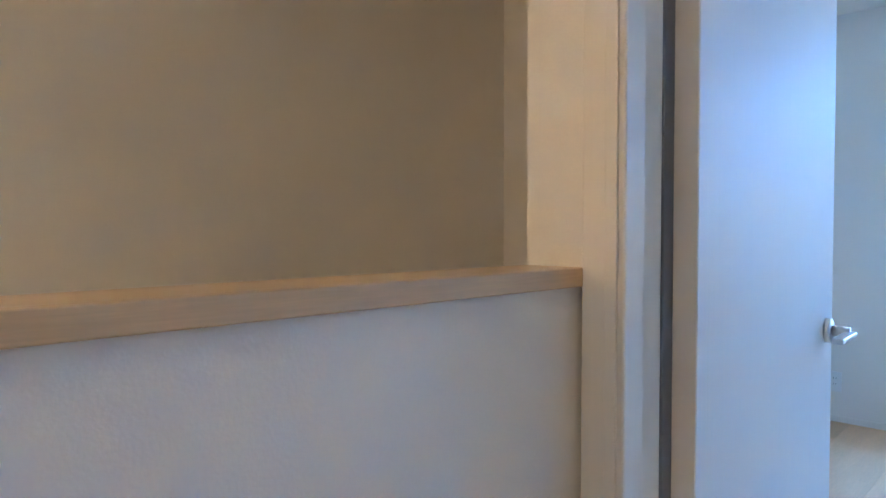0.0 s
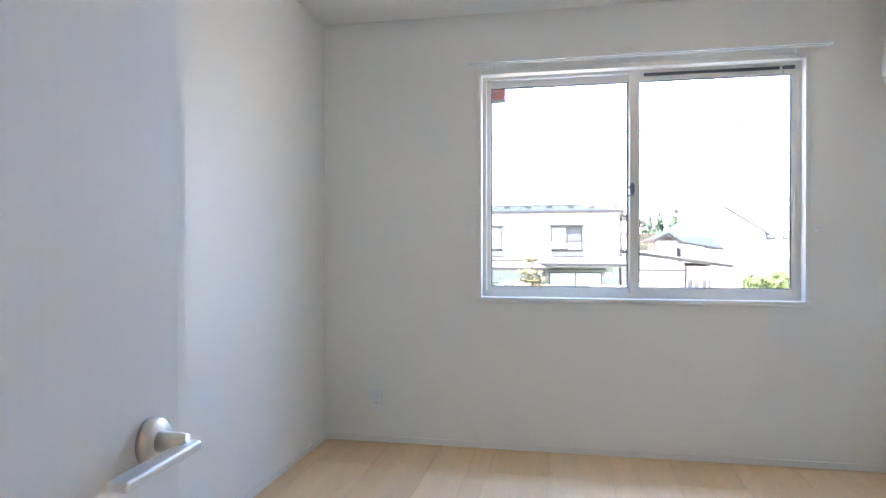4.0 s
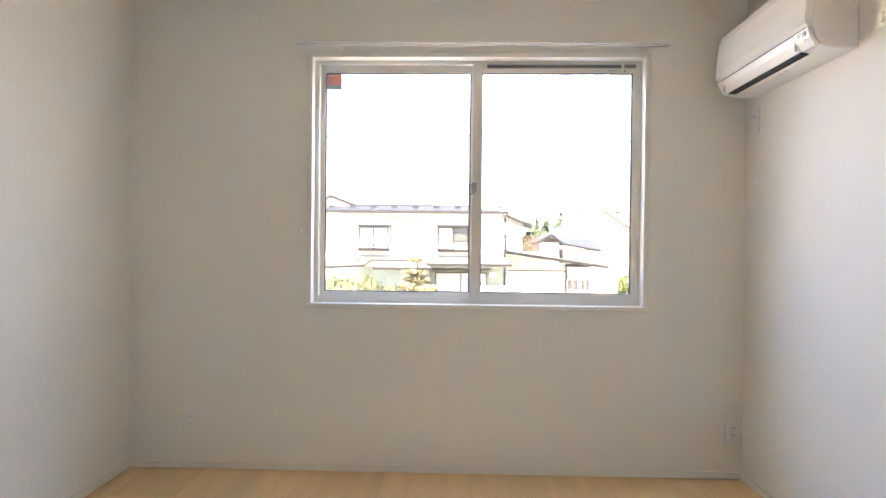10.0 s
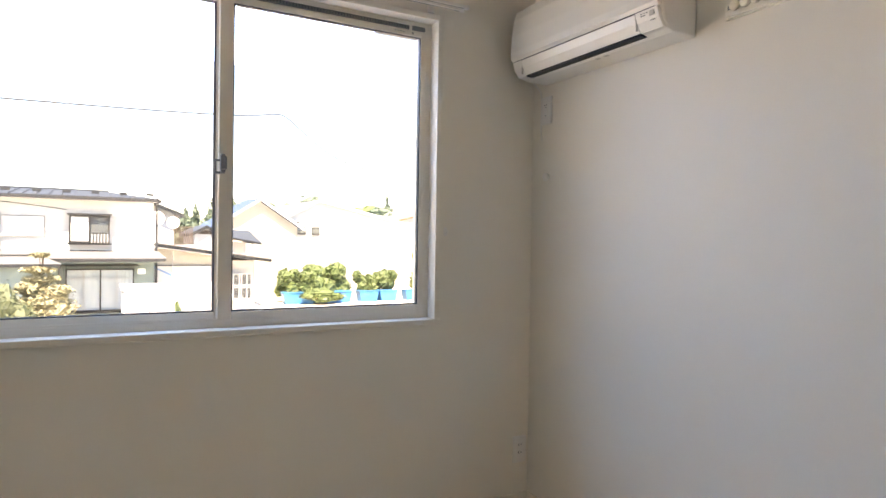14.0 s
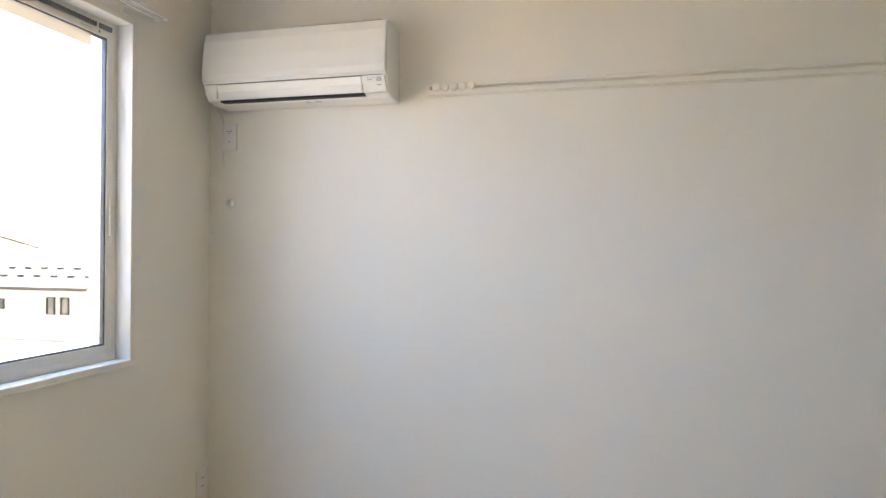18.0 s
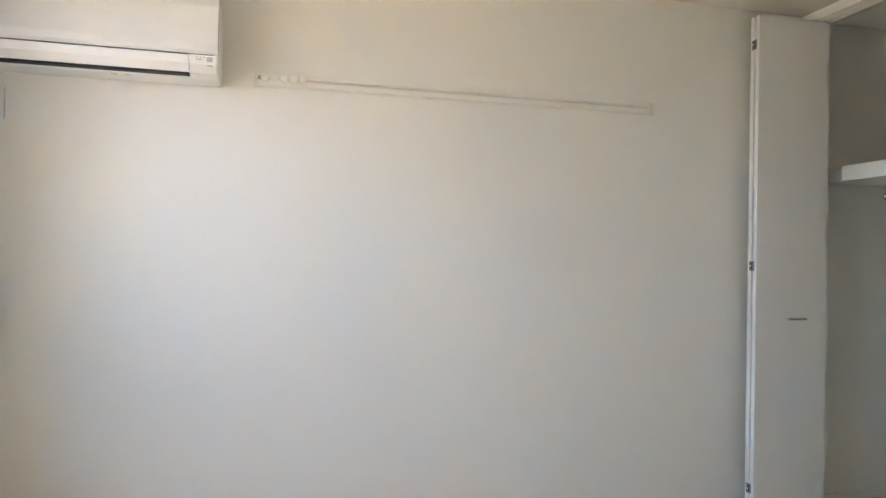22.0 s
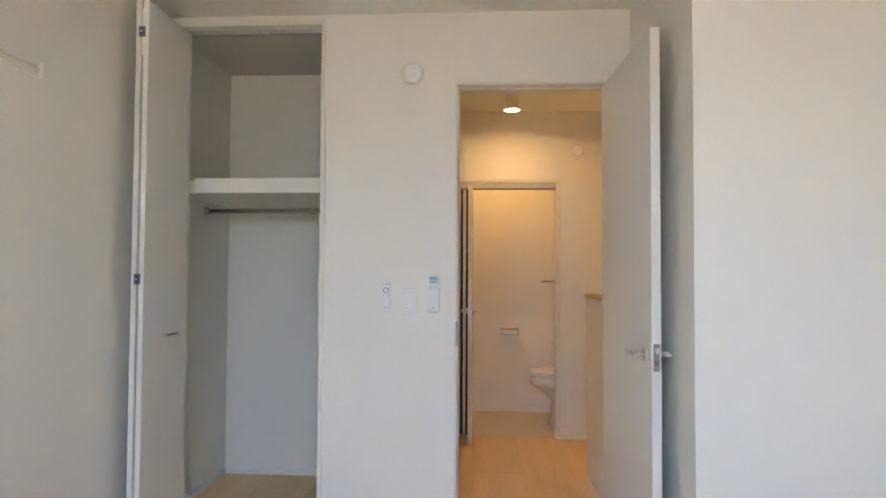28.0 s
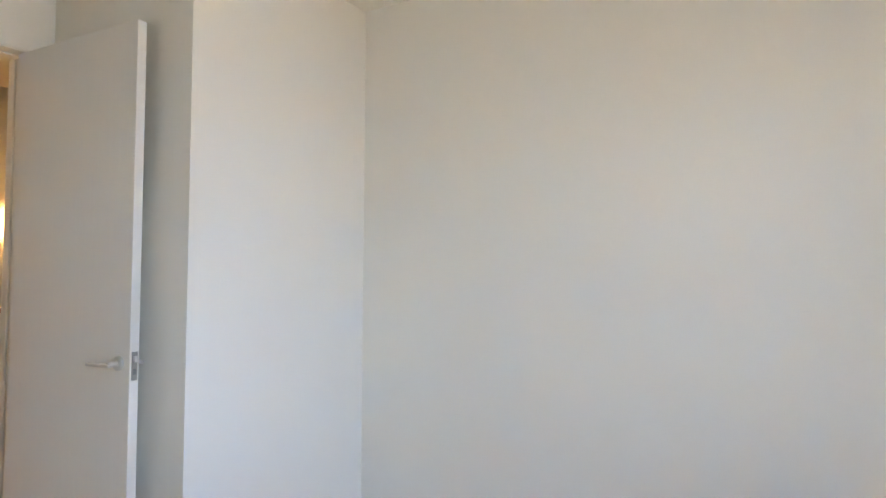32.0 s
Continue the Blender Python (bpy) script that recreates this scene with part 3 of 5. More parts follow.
# ---------------------------------------------------------------- knob rail on the east wall
kr = thing("wall_knob_rail", "white wall rail with five round sliding knobs", "wall rail", (XE, 0, 1.903))
part("back_board", box(-0.010, 0.0, -2.760, -1.000, -0.026, 0.026, 0.003), IVORY, kr)
part("upper_lip", box(-0.022, -0.010, -2.745, -1.012, 0.008, 0.022, 0.003), IVORY, kr)
part("lower_lip", box(-0.022, -0.010, -2.745, -1.012, -0.022, -0.001, 0.003), IVORY, kr)
# shade inside the slot, put in as a darker strip
part("slot_shade_back", box(-0.0115, -0.0101, -2.742, -1.016, -0.0008, 0.0078), SLOT_SHADE, kr)
part("end_cap", box(-0.025, 0.0, -2.775, -2.7605, -0.027, 0.027, 0.003), IVORY, kr)
part("end_notch", box(-0.0235, -0.0221, -1.030, -1.018, 0.000, 0.014), GREYP, kr)
for i in range(5):
    k = part("knob", lathe([(0.004, -0.010), (0.007, -0.0225), (0.0165, -0.024), (0.0175, -0.029), (0.0165, -0.034), (0.011, -0.037), (0.003, -0.038)], 24, "x", (0, -1.046 - i * 0.036, 0.008)), IVORY, kr, "round white knob", smooth=True)
for i in range(6):
    part("screw_head", lathe([(0.0035, -0.0101), (0.0035, -0.0125), (0.002, -0.013)], 10, "x", (0, -1.30 - i * 0.265, 0.002)), STEEL, kr)

# ---------------------------------------------------------------- lever handle, used on two doors


def lever(parent, x, y, z, side, along):
    """Rose on a face looking to side (+1 or -1 in x), bar running along y."""
    r = part("rose", lathe([(0.0235, 0.0), (0.024, 0.004), (0.023, 0.009), (0.020, 0.011)][:: 1] if side > 0 else [(0.020, -0.011), (0.023, -0.009), (0.024, -0.004), (0.0235, 0.0)], 32, "x", (x, y, z)), STEEL, parent, "satin nickel handle rose", smooth=True)
    part("neck", tube((x + side * 0.011, y, z), (x + side * 0.040, y, z), 0.0105, 0.009, 20), STEEL, r, smooth=True)
    a, b = sorted((y - along * 0.012, y + along * 0.106))
    c, d = sorted((x + side * 0.030, x + side * 0.050))
    part("lever_bar", box(c, d, a, b, z - 0.0100, z + 0.0005, 0.003, 3), STEEL, r)
    return r


# ---------------------------------------------------------------- room door
door = thing("door_1", "white woodgrain room door standing open at a right angle", "door", (0, 0, 0), kind="structure")
leaf = part("leaf", box(-0.033, 0.0, 0.0, 0.707, 0.010, 2.072, 0.0015, 1), DOOR, door)
leaf.matrix_world = pose(1.024, -3.612, 0.0, 0, 0, 2.6)
lever(leaf, 0.0, 0.655, 0.946, 1, -1)
lever(leaf, -0.033, 0.655, 0.946, -1, -1)
part("latch_plate", box(-0.027, -0.006, 0.7068, 0.7090, 0.893, 0.985, 0.0008, 1), DSTEEL, leaf, "satin latch plate")
part("latch_bolt", box(-0.022, -0.011, 0.7085, 0.719, 0.952, 0.972, 0.002), STEEL, leaf)
part("latch_hole", box(-0.022, -0.011, 0.7088, 0.7096, 0.912, 0.930), GUARD, leaf)
part("jamb_west", box(0.947, DX0, YH - 0.010, -3.695, 0.0, DZ, 0.003), TRIM, door)
part("jamb_rebate", box(0.947, 0.9935, -3.695, -3.641, 0.0, DZ, 0.002), TRIM, door)
part("casing_west", box(0.978, 0.993, YH - 0.014, YH - 0.0105, 0.0, DZ + 0.022, 0.0015), TRIM, door)
part("finger_guard", box(0.947, 0.9955, -3.6405, -3.6135, 0.004, DZ - 0.002, 0.002), GUARD, door, "dark grey finger guard strip at the hinge")
part("jamb_east", box(DX1, 1.690, YH - 0.010, YS + 0.015, 0.0, DZ, 0.003), TRIM, door)
part("door_stop", box(DX1 - 0.006, DX1, -3.70, -3.642, 0.0, DZ, 0.002), TRIM, door)
part("head_jamb", box(0.947, 1.690, YH - 0.010, YS + 0.015, DZ, 2.0922, 0.003), TRIM, door)
# raised strips coloured like the shade line along the door trim
part("groove_shade_strip", box(DX0, 1.689, YS + 0.0152, YS + 0.0160, DZ + 0.004, DZ + 0.007), SLOT_SHADE, door)
part("groove_shade_strip", box(DX1 + 0.005, DX1 + 0.0085, YS + 0.0152, YS + 0.0160, 0.004, DZ + 0.005), SLOT_SHADE, door)
part("head_stop", box(DX0, DX1, -3.70, -3.642, DZ - 0.006, DZ, 0.002), TRIM, door)
part("strike_plate", box(DX1 - 0.0016, DX1 + 0.0060, YS - 0.03, YS + 0.0166, 0.89, 1.00, 0.0006, 1), DSTEEL, door, "satin strike plate")
part("threshold", box(DX0, DX1, YH, YS, -0.012, 0.002), CAPWOOD, door)
for z in (0.22, 1.85):
    part("hinge", box(0.9957, 1.0010, -3.626, -3.6145, z - 0.05, z + 0.05, 0.001), STEEL, door)

# ---------------------------------------------------------------- closet
clo = thing("closet", "white built-in closet with shelf and hanging rail, empty", "closet", (0, 0, 0))
part("jamb", box(2.290, CX0, YH, YS + 0.013, 0.0, 2.394, 0.003), TRIM, clo)
part("header", box(CX0, XE, YH, YS + 0.013, CZ, 2.394, 0.003), TRIM, clo)
part("top_track", box(CX0, XE - 0.002, -3.675, -3.640, CZ - 0.018, CZ, 0.002), STEEL, clo)
part("shelf", box(1.862, CE - 0.002, CB + 0.001, -3.765, 1.606, 1.630, 0.001), TRIM, clo)
part("shelf_fascia", box(1.864, 2.976, -3.765, -3.742, 1.604, 1.678, 0.004), TRIM, clo, "white shelf front board")
part("shelf_side_batten", box(2.976, CE - 0.001, -3.80, -3.7655, 1.604, 1.670, 0.003), TRIM, clo)
rodp = part("hanging_rail", tube((1.862, -4.168, 1.556), (CE - 0.001, -4.168, 1.556), 0.0125, None, 24), CHROME, clo, "chrome hanging rail", smooth=True)
part("rail_flange", lathe([(0.026, -0.001), (0.026, -0.005), (0.020, -0.009), (0.017, -0.022)], 24, "x", (CE - 0.0015, -4.168, 1.556)), CHROME, rodp, smooth=True)
part("closet_threshold", box(CX0, XE - 0.004, YH, YS, -0.012, 0.003), CAPWOOD, clo)

bif = thing("bifold_door", "white folding closet door pushed open against the wall", "door", (0, 0, 0))
for nm, q in (("front_panel", (2.953, 2.975)), ("rear_panel", (2.985, 3.007))):
    part(nm, box(q[0], q[1], -3.640, -3.243, 0.012, 2.352, 0.002, 1), DOOR, bif)
for z in (2.219, 1.188, 0.156):
    hg = part("hinge", box(2.966, 2.994, -3.2432, -3.2395, z - 0.022, z + 0.022, 0.001, 1), GUARD, bif, "steel fold hinge")
    part("hinge_pin", box(2.976, 2.984, -3.2398, -3.2360, z - 0.013, z + 0.013, 0.001), DARK, hg)
    part("hinge_screw", box(2.977, 2.983, -3.2375, -3.2350, z - 0.005, z + 0.005), STEEL, hg)
for z in (0.155, 2.22):
    part("fold_strip", box(2.9755, 2.9845, -3.640, -3.250, z - 0.1, z + 0.1), TRIM, bif)
pull = part("pull_handle", tube((2.931, -3.415, 0.943), (2.931, -3.505, 0.943), 0.0048, None, 12), DSTEEL, bif, "slim satin pull handle", smooth=True)
for y in (-3.420, -3.500):
    part("pull_post", tube((2.953, y, 0.943), (2.929, y, 0.943), 0.0045, None, 10), STEEL, pull, smooth=True)
part("top_pivot", tube((2.966, -3.62, 2.352), (2.966, -3.62, 2.372), 0.004, None, 10), STEEL, bif)

# ---------------------------------------------------------------- south wall fittings
det = thing("smoke_detector", "round white wall smoke detector", "smoke detector", (1.886, YS, 2.140))
part("base", lathe([(0.050, 0.0), (0.050, 0.004), (0.0495, 0.008)], 40, "y"), PLASTIC, det, smooth=True)
part("dome", lathe([(0.0492, 0.0081), (0.0475, 0.014), (0.043, 0.019), (0.033, 0.0225), (0.020, 0.024)], 40, "y"), PLASTIC, det, smooth=True)
part("button", lathe([(0.012, 0.0221), (0.012, 0.0252), (0.008, 0.0258)], 24, "y", (0.0, 0, -0.012)), PLASTIC, det, smooth=True)
hk = thing("wall_hook_pin", "tiny white hook pin under the smoke detector", "hook", (1.886, YS, 1.956))
part("pin_plate", box(-0.010, 0.010, 0.0, 0.005, -0.020, 0.020, 0.002), PLASTIC, hk)
part("pin", tube((0, 0.004, 0), (0, 0.016, 0.003), 0.003, 0.002, 10), PLASTIC, hk)

sw = thing("light_switch", "flat white wide-rocker light switch", "switch", (1.891, YS, 1.090))
part("plate", box(-0.035, 0.035, 0.0, 0.007, -0.06, 0.06, 0.003), PLASTIC, sw)
part("rocker", box(-0.022, 0.022, 0.007, 0.0105, -0.046, 0.046, 0.002), PLASTIC, sw)
part("pilot_mark", box(0.014, 0.018, 0.0104, 0.0108, -0.034, -0.030), GREYP, sw)

r1 = thing("lamp_remote", "slim white lamp remote in its wall holder", "remote control", (2.001, YS, 1.109))
part("holder", box(-0.023, 0.023, 0.0, 0.010, -0.071, -0.025, 0.003), PLASTIC, r1)
part("remote", box(-0.020, 0.020, 0.0025, 0.0185, -0.066, 0.071, 0.004), PLASTIC, r1)
part("ring_button", lathe([(0.0135, 0.0185), (0.0135, 0.0195), (0.0105, 0.0197)], 28, "y", (0, 0, 0.030)), GREYP, r1)
part("centre_button", lathe([(0.0085, 0.0198), (0.0085, 0.0205), (0.006, 0.0207)], 24, "y", (0, 0, 0.030)), PLASTIC, r1)
for dx, dz in ((-0.011, 0.058), (0.0, 0.058), (0.011, 0.058), (-0.010, 0.006), (0.010, 0.006)):
    part("button", box(dx - 0.0035, dx + 0.0035, 0.0184, 0.0196, dz - 0.002, dz + 0.002, 0.0006, 1), GREYP, r1)
part("mark", box(-0.008, 0.008, 0.0184, 0.0189, -0.049, -0.047), GREYP, r1)

r2 = thing("air_conditioner_remote", "white air conditioner remote with display, wall holder", "remote control", (1.7825, YS, 1.126))
part("holder", box(-0.027, 0.027, 0.0, 0.012, -0.088, -0.030, 0.003), PLASTIC, r2)
part("remote", box(-0.0275, 0.0275, 0.003, 0.022, -0.084, 0.088, 0.005), PLASTIC, r2)
part("display", box(-0.020, 0.020, 0.0219, 0.0229, 0.044, 0.078, 0.001), LCD, r2, "grey-green display")
for a in (-0.012, -0.002, 0.008):
    part("digit", box(a, a + 0.006, 0.0228, 0.0233, 0.062, 0.073), STICK, r2)
part("digit", box(-0.014, 0.012, 0.0228, 0.0233, 0.050, 0.053), STICK, r2)
for dx in (-0.014, 0.0, 0.014):
    for dz in (0.034, 0.025, 0.013):
        part("button", box(dx - 0.0045, dx + 0.0045, 0.0219, 0.0234, dz - 0.002, dz + 0.002, 0.0008, 1), GREYP if dz > 0.02 else FADED, r2)
part("cover", box(-0.024, 0.024, 0.0219, 0.0228, -0.078, 0.000, 0.001), PLASTIC, r2)
part("mark", box(-0.010, 0.010, 0.0228, 0.0232, -0.066, -0.063), GREYP, r2)

# ---------------------------------------------------------------- hall and toilet
dl = thing("downlight", "lit warm surface-mounted round hall ceiling lamp", "ceiling light", (1.365, -5.03, H))
part("body", lathe([(0.046, 0.0), (0.046, -0.006), (0.040, -0.010), (0.040, -0.066), (0.052, -0.078)], 36), PLASTIC, dl, smooth=True)
part("trim_ring", lathe([(0.046, -0.0785), (0.056, -0.080), (0.058, -0.086), (0.058, -0.094), (0.054, -0.097), (0.050, -0.092)], 36), PLASTIC, dl, smooth=True)
part("lens", lathe([(0.050, -0.0925), (0.048, -0.0945), (0.040, -0.0960), (0.002, -0.0968)], 36), BULB, dl, "glowing warm lens", smooth=True)

hdet = thing("smoke_detector", "small flat white smoke detector on the hall wall", "smoke detector", (0.856, YW, 2.115))
part("base", lathe([(0.040, 0.0), (0.041, 0.003), (0.039, 0.006)], 36, "y"), PLASTIC, hdet, smooth=True)
part("dome", lathe([(0.036, 0.0061), (0.033, 0.010), (0.020, 0.012), (0.008, 0.0125)], 36, "y"), PLASTIC, hdet, smooth=True)
hsw = thing("hall_switch", "white twin hall switch plate", "switch", (0.868, YW, 1.080))
part("plate", box(-0.035, 0.035, 0.0, 0.007, -0.06, 0.06, 0.003), PLASTIC, hsw)
for z in (0.016, -0.016):
    part("rocker", box(-0.013, 0.013, 0.007, 0.0105, z - 0.0145, z + 0.0145, 0.002), PLASTIC, hsw)
    part("pilot_mark", box(-0.003, 0.003, 0.0104, 0.0109, z - 0.003, z - 0.001), GREYP, hsw)

sc = thing("wall_sconce", "lit warm up-and-down wall lamp over the stairs", "wall lamp", (0.10, -5.33, 1.55))
part("back_plate", box(0.0, 0.012, -0.04, 0.04, -0.05, 0.05, 0.003), PLASTIC, sc)
part("shade", ring(0.030, 0.150, -0.045, 0.045, 0.004, -0.05, 0.05), PLASTIC, sc)
part("arm", box(0.012, 0.030, -0.012, 0.012, -0.012, 0.012, 0.002), PLASTIC, sc)

wd = thing("door_2", "white folding toilet door standing half open", "door", (0, 0, 0), kind="structure")
part("jamb", box(1.000, WX0, YW - 0.10, YW + 0.010, 0.0, WZ, 0.003), TRIM, wd)
part("jamb", box(WX1, 1.748, YW - 0.10, YW + 0.010, 0.0, WZ, 0.003), TRIM, wd)
part("head_jamb", box(1.000, 1.748, YW - 0.10, YW + 0.010, WZ, 1.902, 0.003), TRIM, wd)
part("casing", box(0.986, 0.9995, YW + 0.0005, YW + 0.010, 0.0, 1.913, 0.003), TRIM, wd)
part("casing", box(1.7485, 1.772, YW + 0.0005, YW + 0.010, 0.0, 1.913, 0.003), TRIM, wd)
part("casing", box(1.000, 1.748, YW + 0.0005, YW + 0.010, 1.9025, 1.913, 0.003), TRIM, wd)
part("top_track", box(WX0, WX1, YW - 0.05, YW + 0.004, WZ - 0.043, WZ - 0.001, 0.002), FADED, wd, "grey aluminium top track")
part("track_slot", box(WX0, WX1, YW - 0.045, YW + 0.001, WZ - 0.049, WZ - 0.0432), GUARD, wd)
wl = part("fold_leaf", box(1.634, 1.664, -5.640, -5.215, 0.012, 1.836, 0.002, 1), DOOR, wd)
for i in range(3):
    part("fold_gasket", box(1.669 + i * 0.019, 1.684 + i * 0.019, -5.500 + i * 0.004, -5.470, 0.012, 1.836, 0.003), DARK if i != 1 else STEEL, wd, "dark folding edge strip")
lever(wl, 1.634, -5.245, 0.945, -1, -1)
lever(wl, 1.664, -5.245, 0.945, 1, -1)
part("latch_plate", box(1.639, 1.659, -5.2152, -5.2135, 0.885, 1.005), STEEL, wl)

toi = thing("toilet", "white porcelain toilet with closed lid", "toilet", (0.36, -5.86, 0.0))


def oval(rows, seg=32):
    """Loft ovals: centre x, half length, half width, z."""
    out, rings = bmesh.new(), []
    for cx, a, b, z in rows:
        rings.append([out.verts.new((cx + a * math.cos(t), b * math.sin(t), z)) for t in (2 * math.pi * i / seg for i in range(seg))])
    for p, q in zip(rings, rings[1:]):
        for i in range(seg):
            out.faces.new((p[i], p[(i + 1) % seg], q[(i + 1) % seg], q[i]))
    out.faces.new(rings[0][::-1])
    out.faces.new(rings[-1])
    return out


part("bowl", oval([(0.40, 0.27, 0.115, 0.0), (0.40, 0.26, 0.105, 0.05), (0.40, 0.245, 0.092, 0.20), (0.425, 0.28, 0.12, 0.265), (0.455, 0.342, 0.168, 0.318), (0.46, 0.355, 0.182, 0.340), (0.46, 0.352, 0.182, 0.389)]), CHINA, toi, smooth=True)
part("seat", oval([(0.46, 0.350, 0.180, 0.397), (0.46, 0.357, 0.187, 0.402), (0.46, 0.357, 0.187, 0.412), (0.46, 0.350, 0.180, 0.417)]), PLASTIC, toi, smooth=True)
part("lid", oval([(0.46, 0.350, 0.180, 0.420), (0.46, 0.356, 0.186, 0.425), (0.46, 0.345, 0.176, 0.442), (0.46, 0.26, 0.12, 0.452)]), PLASTIC, toi, smooth=True)
part("tank", box(0.004, 0.19, -0.19, 0.19, 0.40, 0.80, 0.02, 3), CHINA, toi)
part("tank_lid", box(0.002, 0.20, -0.195, 0.195, 0.80, 0.83, 0.01, 3), CHINA, toi)
ph = thing("paper_holder", "white wall toilet-paper holder", "paper holder", (1.322, YB, 0.695))
part("back", box(-0.078, 0.078, 0.0, 0.012, -0.032, 0.040, 0.004), PLASTIC, ph)
part("cover", box(-0.078, 0.078, 0.012, 0.105, -0.018, 0.038, 0.007), CAPWOOD, ph, "pale maple cover")
part("front_plate", box(-0.062, 0.062, 0.1052, 0.1080, -0.010, 0.024, 0.001), PLASTIC, ph)
for x in (-0.070, 0.058):
    part("arm", box(x, x + 0.012, 0.012, 0.085, -0.030, -0.0185, 0.003), PLASTIC, ph)
tb = thing("towel_bar", "slim metal towel bar on the toilet back wall", "towel bar", (0.90, YB, 1.139))
part("bar", tube((-0.15, 0.055, 0), (0.15, 0.055, 0), 0.0075, None, 16), DSTEEL, tb, smooth=True)
for x in (-0.14, 0.14):
    part("post", tube((x, 0.0, 0), (x, 0.055, 0), 0.008, None, 12), STEEL, tb, smooth=True)
rs = thing("storage_shelf", "white shelf and rail in the hall storage recess", "shelf", (0, 0, 0))
part("board", box(1.901, 2.749, -6.049, -5.62, 1.925, 1.950, 0.002), TRIM, rs)
part("rail", tube((1.901, -5.85, 1.72), (2.749, -5.85, 1.72), 0.0125, None, 16), CHROME, rs, smooth=True)

# ---------------------------------------------------------------- outside
GZ = -3.2
structure("ground", slab("z", GZ - 0.1, GZ, -900, 900, -900, 1400), SOIL, "pale gravel and soil ground reaching far out")


def house_window(parent, x, y, z, w, h, face="y", mid=True, frame_mat=None, pane_mat=None, bar=0.05, sill=True):
    """A framed window on a wall whose outside looks to -y (or to -x)."""
    fm, pm = frame_mat or SASHK, pane_mat or PANE

    def b(u0, u1, d0, d1, z0, z1):
        return box(u0, u1, d0, d1, z0, z1) if face == "y" else box(d0, d1, u0, u1, z0, z1)

    u, d = (x, y) if face == "y" else (y, x)
    wo = part("window", b(u - w / 2, u + w / 2, d - 0.02, d + 0.02, z - h / 2, z + h / 2), pm, parent)
    for q in ((u - w / 2, u - w / 2 + bar, z - h / 2, z + h / 2), (u + w / 2 - bar, u + w / 2, z - h / 2, z + h / 2),
              (u - w / 2 + bar, u + w / 2 - bar, z - h / 2, z - h / 2 + bar), (u - w / 2 + bar, u + w / 2 - bar, z + h / 2 - bar, z + h / 2)):
        part("frame", b(q[0], q[1], d - 0.07, d - 0.021, q[2], q[3]), fm, wo)
    if mid:
        part("frame", b(u - bar / 2, u + bar / 2, d - 0.06, d - 0.021, z - h / 2 + bar, z + h / 2 - bar), fm, wo)
    if sill:
        part("sill", b(u - w / 2 - 0.06, u + w / 2 + 0.06, d - 0.14, d - 0.071, z - h / 2 - 0.05, z - h / 2), fm, wo)
    return wo


def sheet(quads, thick):
    """Roof planes with thickness: each quad is four corners, upper side up."""
    out = bmesh.new()
    for q in quads:
        up = [out.verts.new(p) for p in q]
        dn = [out.verts.new((p[0], p[1], p[2] - thick)) for p in q]
        n = len(q)
        out.faces.new(up)
        out.faces.new(dn[::-1])
        for i in range(n):
            out.faces.new((up[i], dn[i], dn[(i + 1) % n], up[(i + 1) % n]))
    bmesh.ops.recalc_face_normals(out, faces=out.faces)
    return out


def prism_wall(pts, y0, y1):
    out = bmesh.new()
    a = [out.verts.new((x, y0, z)) for x, z in pts]
    b = [out.verts.new((x, y1, z)) for x, z in pts]
    n = len(pts)
    out.faces.new(a)
    out.faces.new(b[::-1])
    for i in range(n):
        out.faces.new((a[i], b[i], b[(i + 1) % n], a[(i + 1) % n]))
    bmesh.ops.recalc_face_normals(out, faces=out.faces)
    return out


def gable_house(name, label, x0, x1, y0, y1, eave, apex, ax, wall_mat, roof_mat, over=0.4, trim=None, thick=0.16):
    """Gable towards the viewer: ridge along y at x = ax."""
    h = thing(name, label, "house", (0, 0, GZ))
    part("wall", prism_wall([(x0, 0), (x1, 0), (x1, eave - GZ), (ax, apex - GZ), (x0, eave - GZ)], y0, y1), wall_mat, h)
    sl, sr = (apex - eave) / (ax - x0), (apex - eave) / (x1 - ax)
    e0, e1, t = eave - GZ - over * sl, eave - GZ - over * sr, apex - GZ + 0.12
    for q in ([(x0 - over, y0 - over, e0 + 0.12), (ax, y0 - over, t), (ax, y1 + over, t), (x0 - over, y1 + over, e0 + 0.12)],
              [(ax, y0 - over, t), (x1 + over, y0 - over, e1 + 0.12), (x1 + over, y1 + over, e1 + 0.12), (ax, y1 + over, t)]):
        part("roof", sheet([q], thick), roof_mat, h)
        lo, hi = q[0], q[1]
        part("fascia", sheet([[(lo[0], lo[1] - 0.03, lo[2] + 0.01), (hi[0], hi[1] - 0.03, hi[2] + 0.01), (hi[0], hi[1] - 0.005, hi[2] + 0.01), (lo[0], lo[1] - 0.005, lo[2] + 0.01)]], thick + 0.04), trim or EAVES, h)
    return h


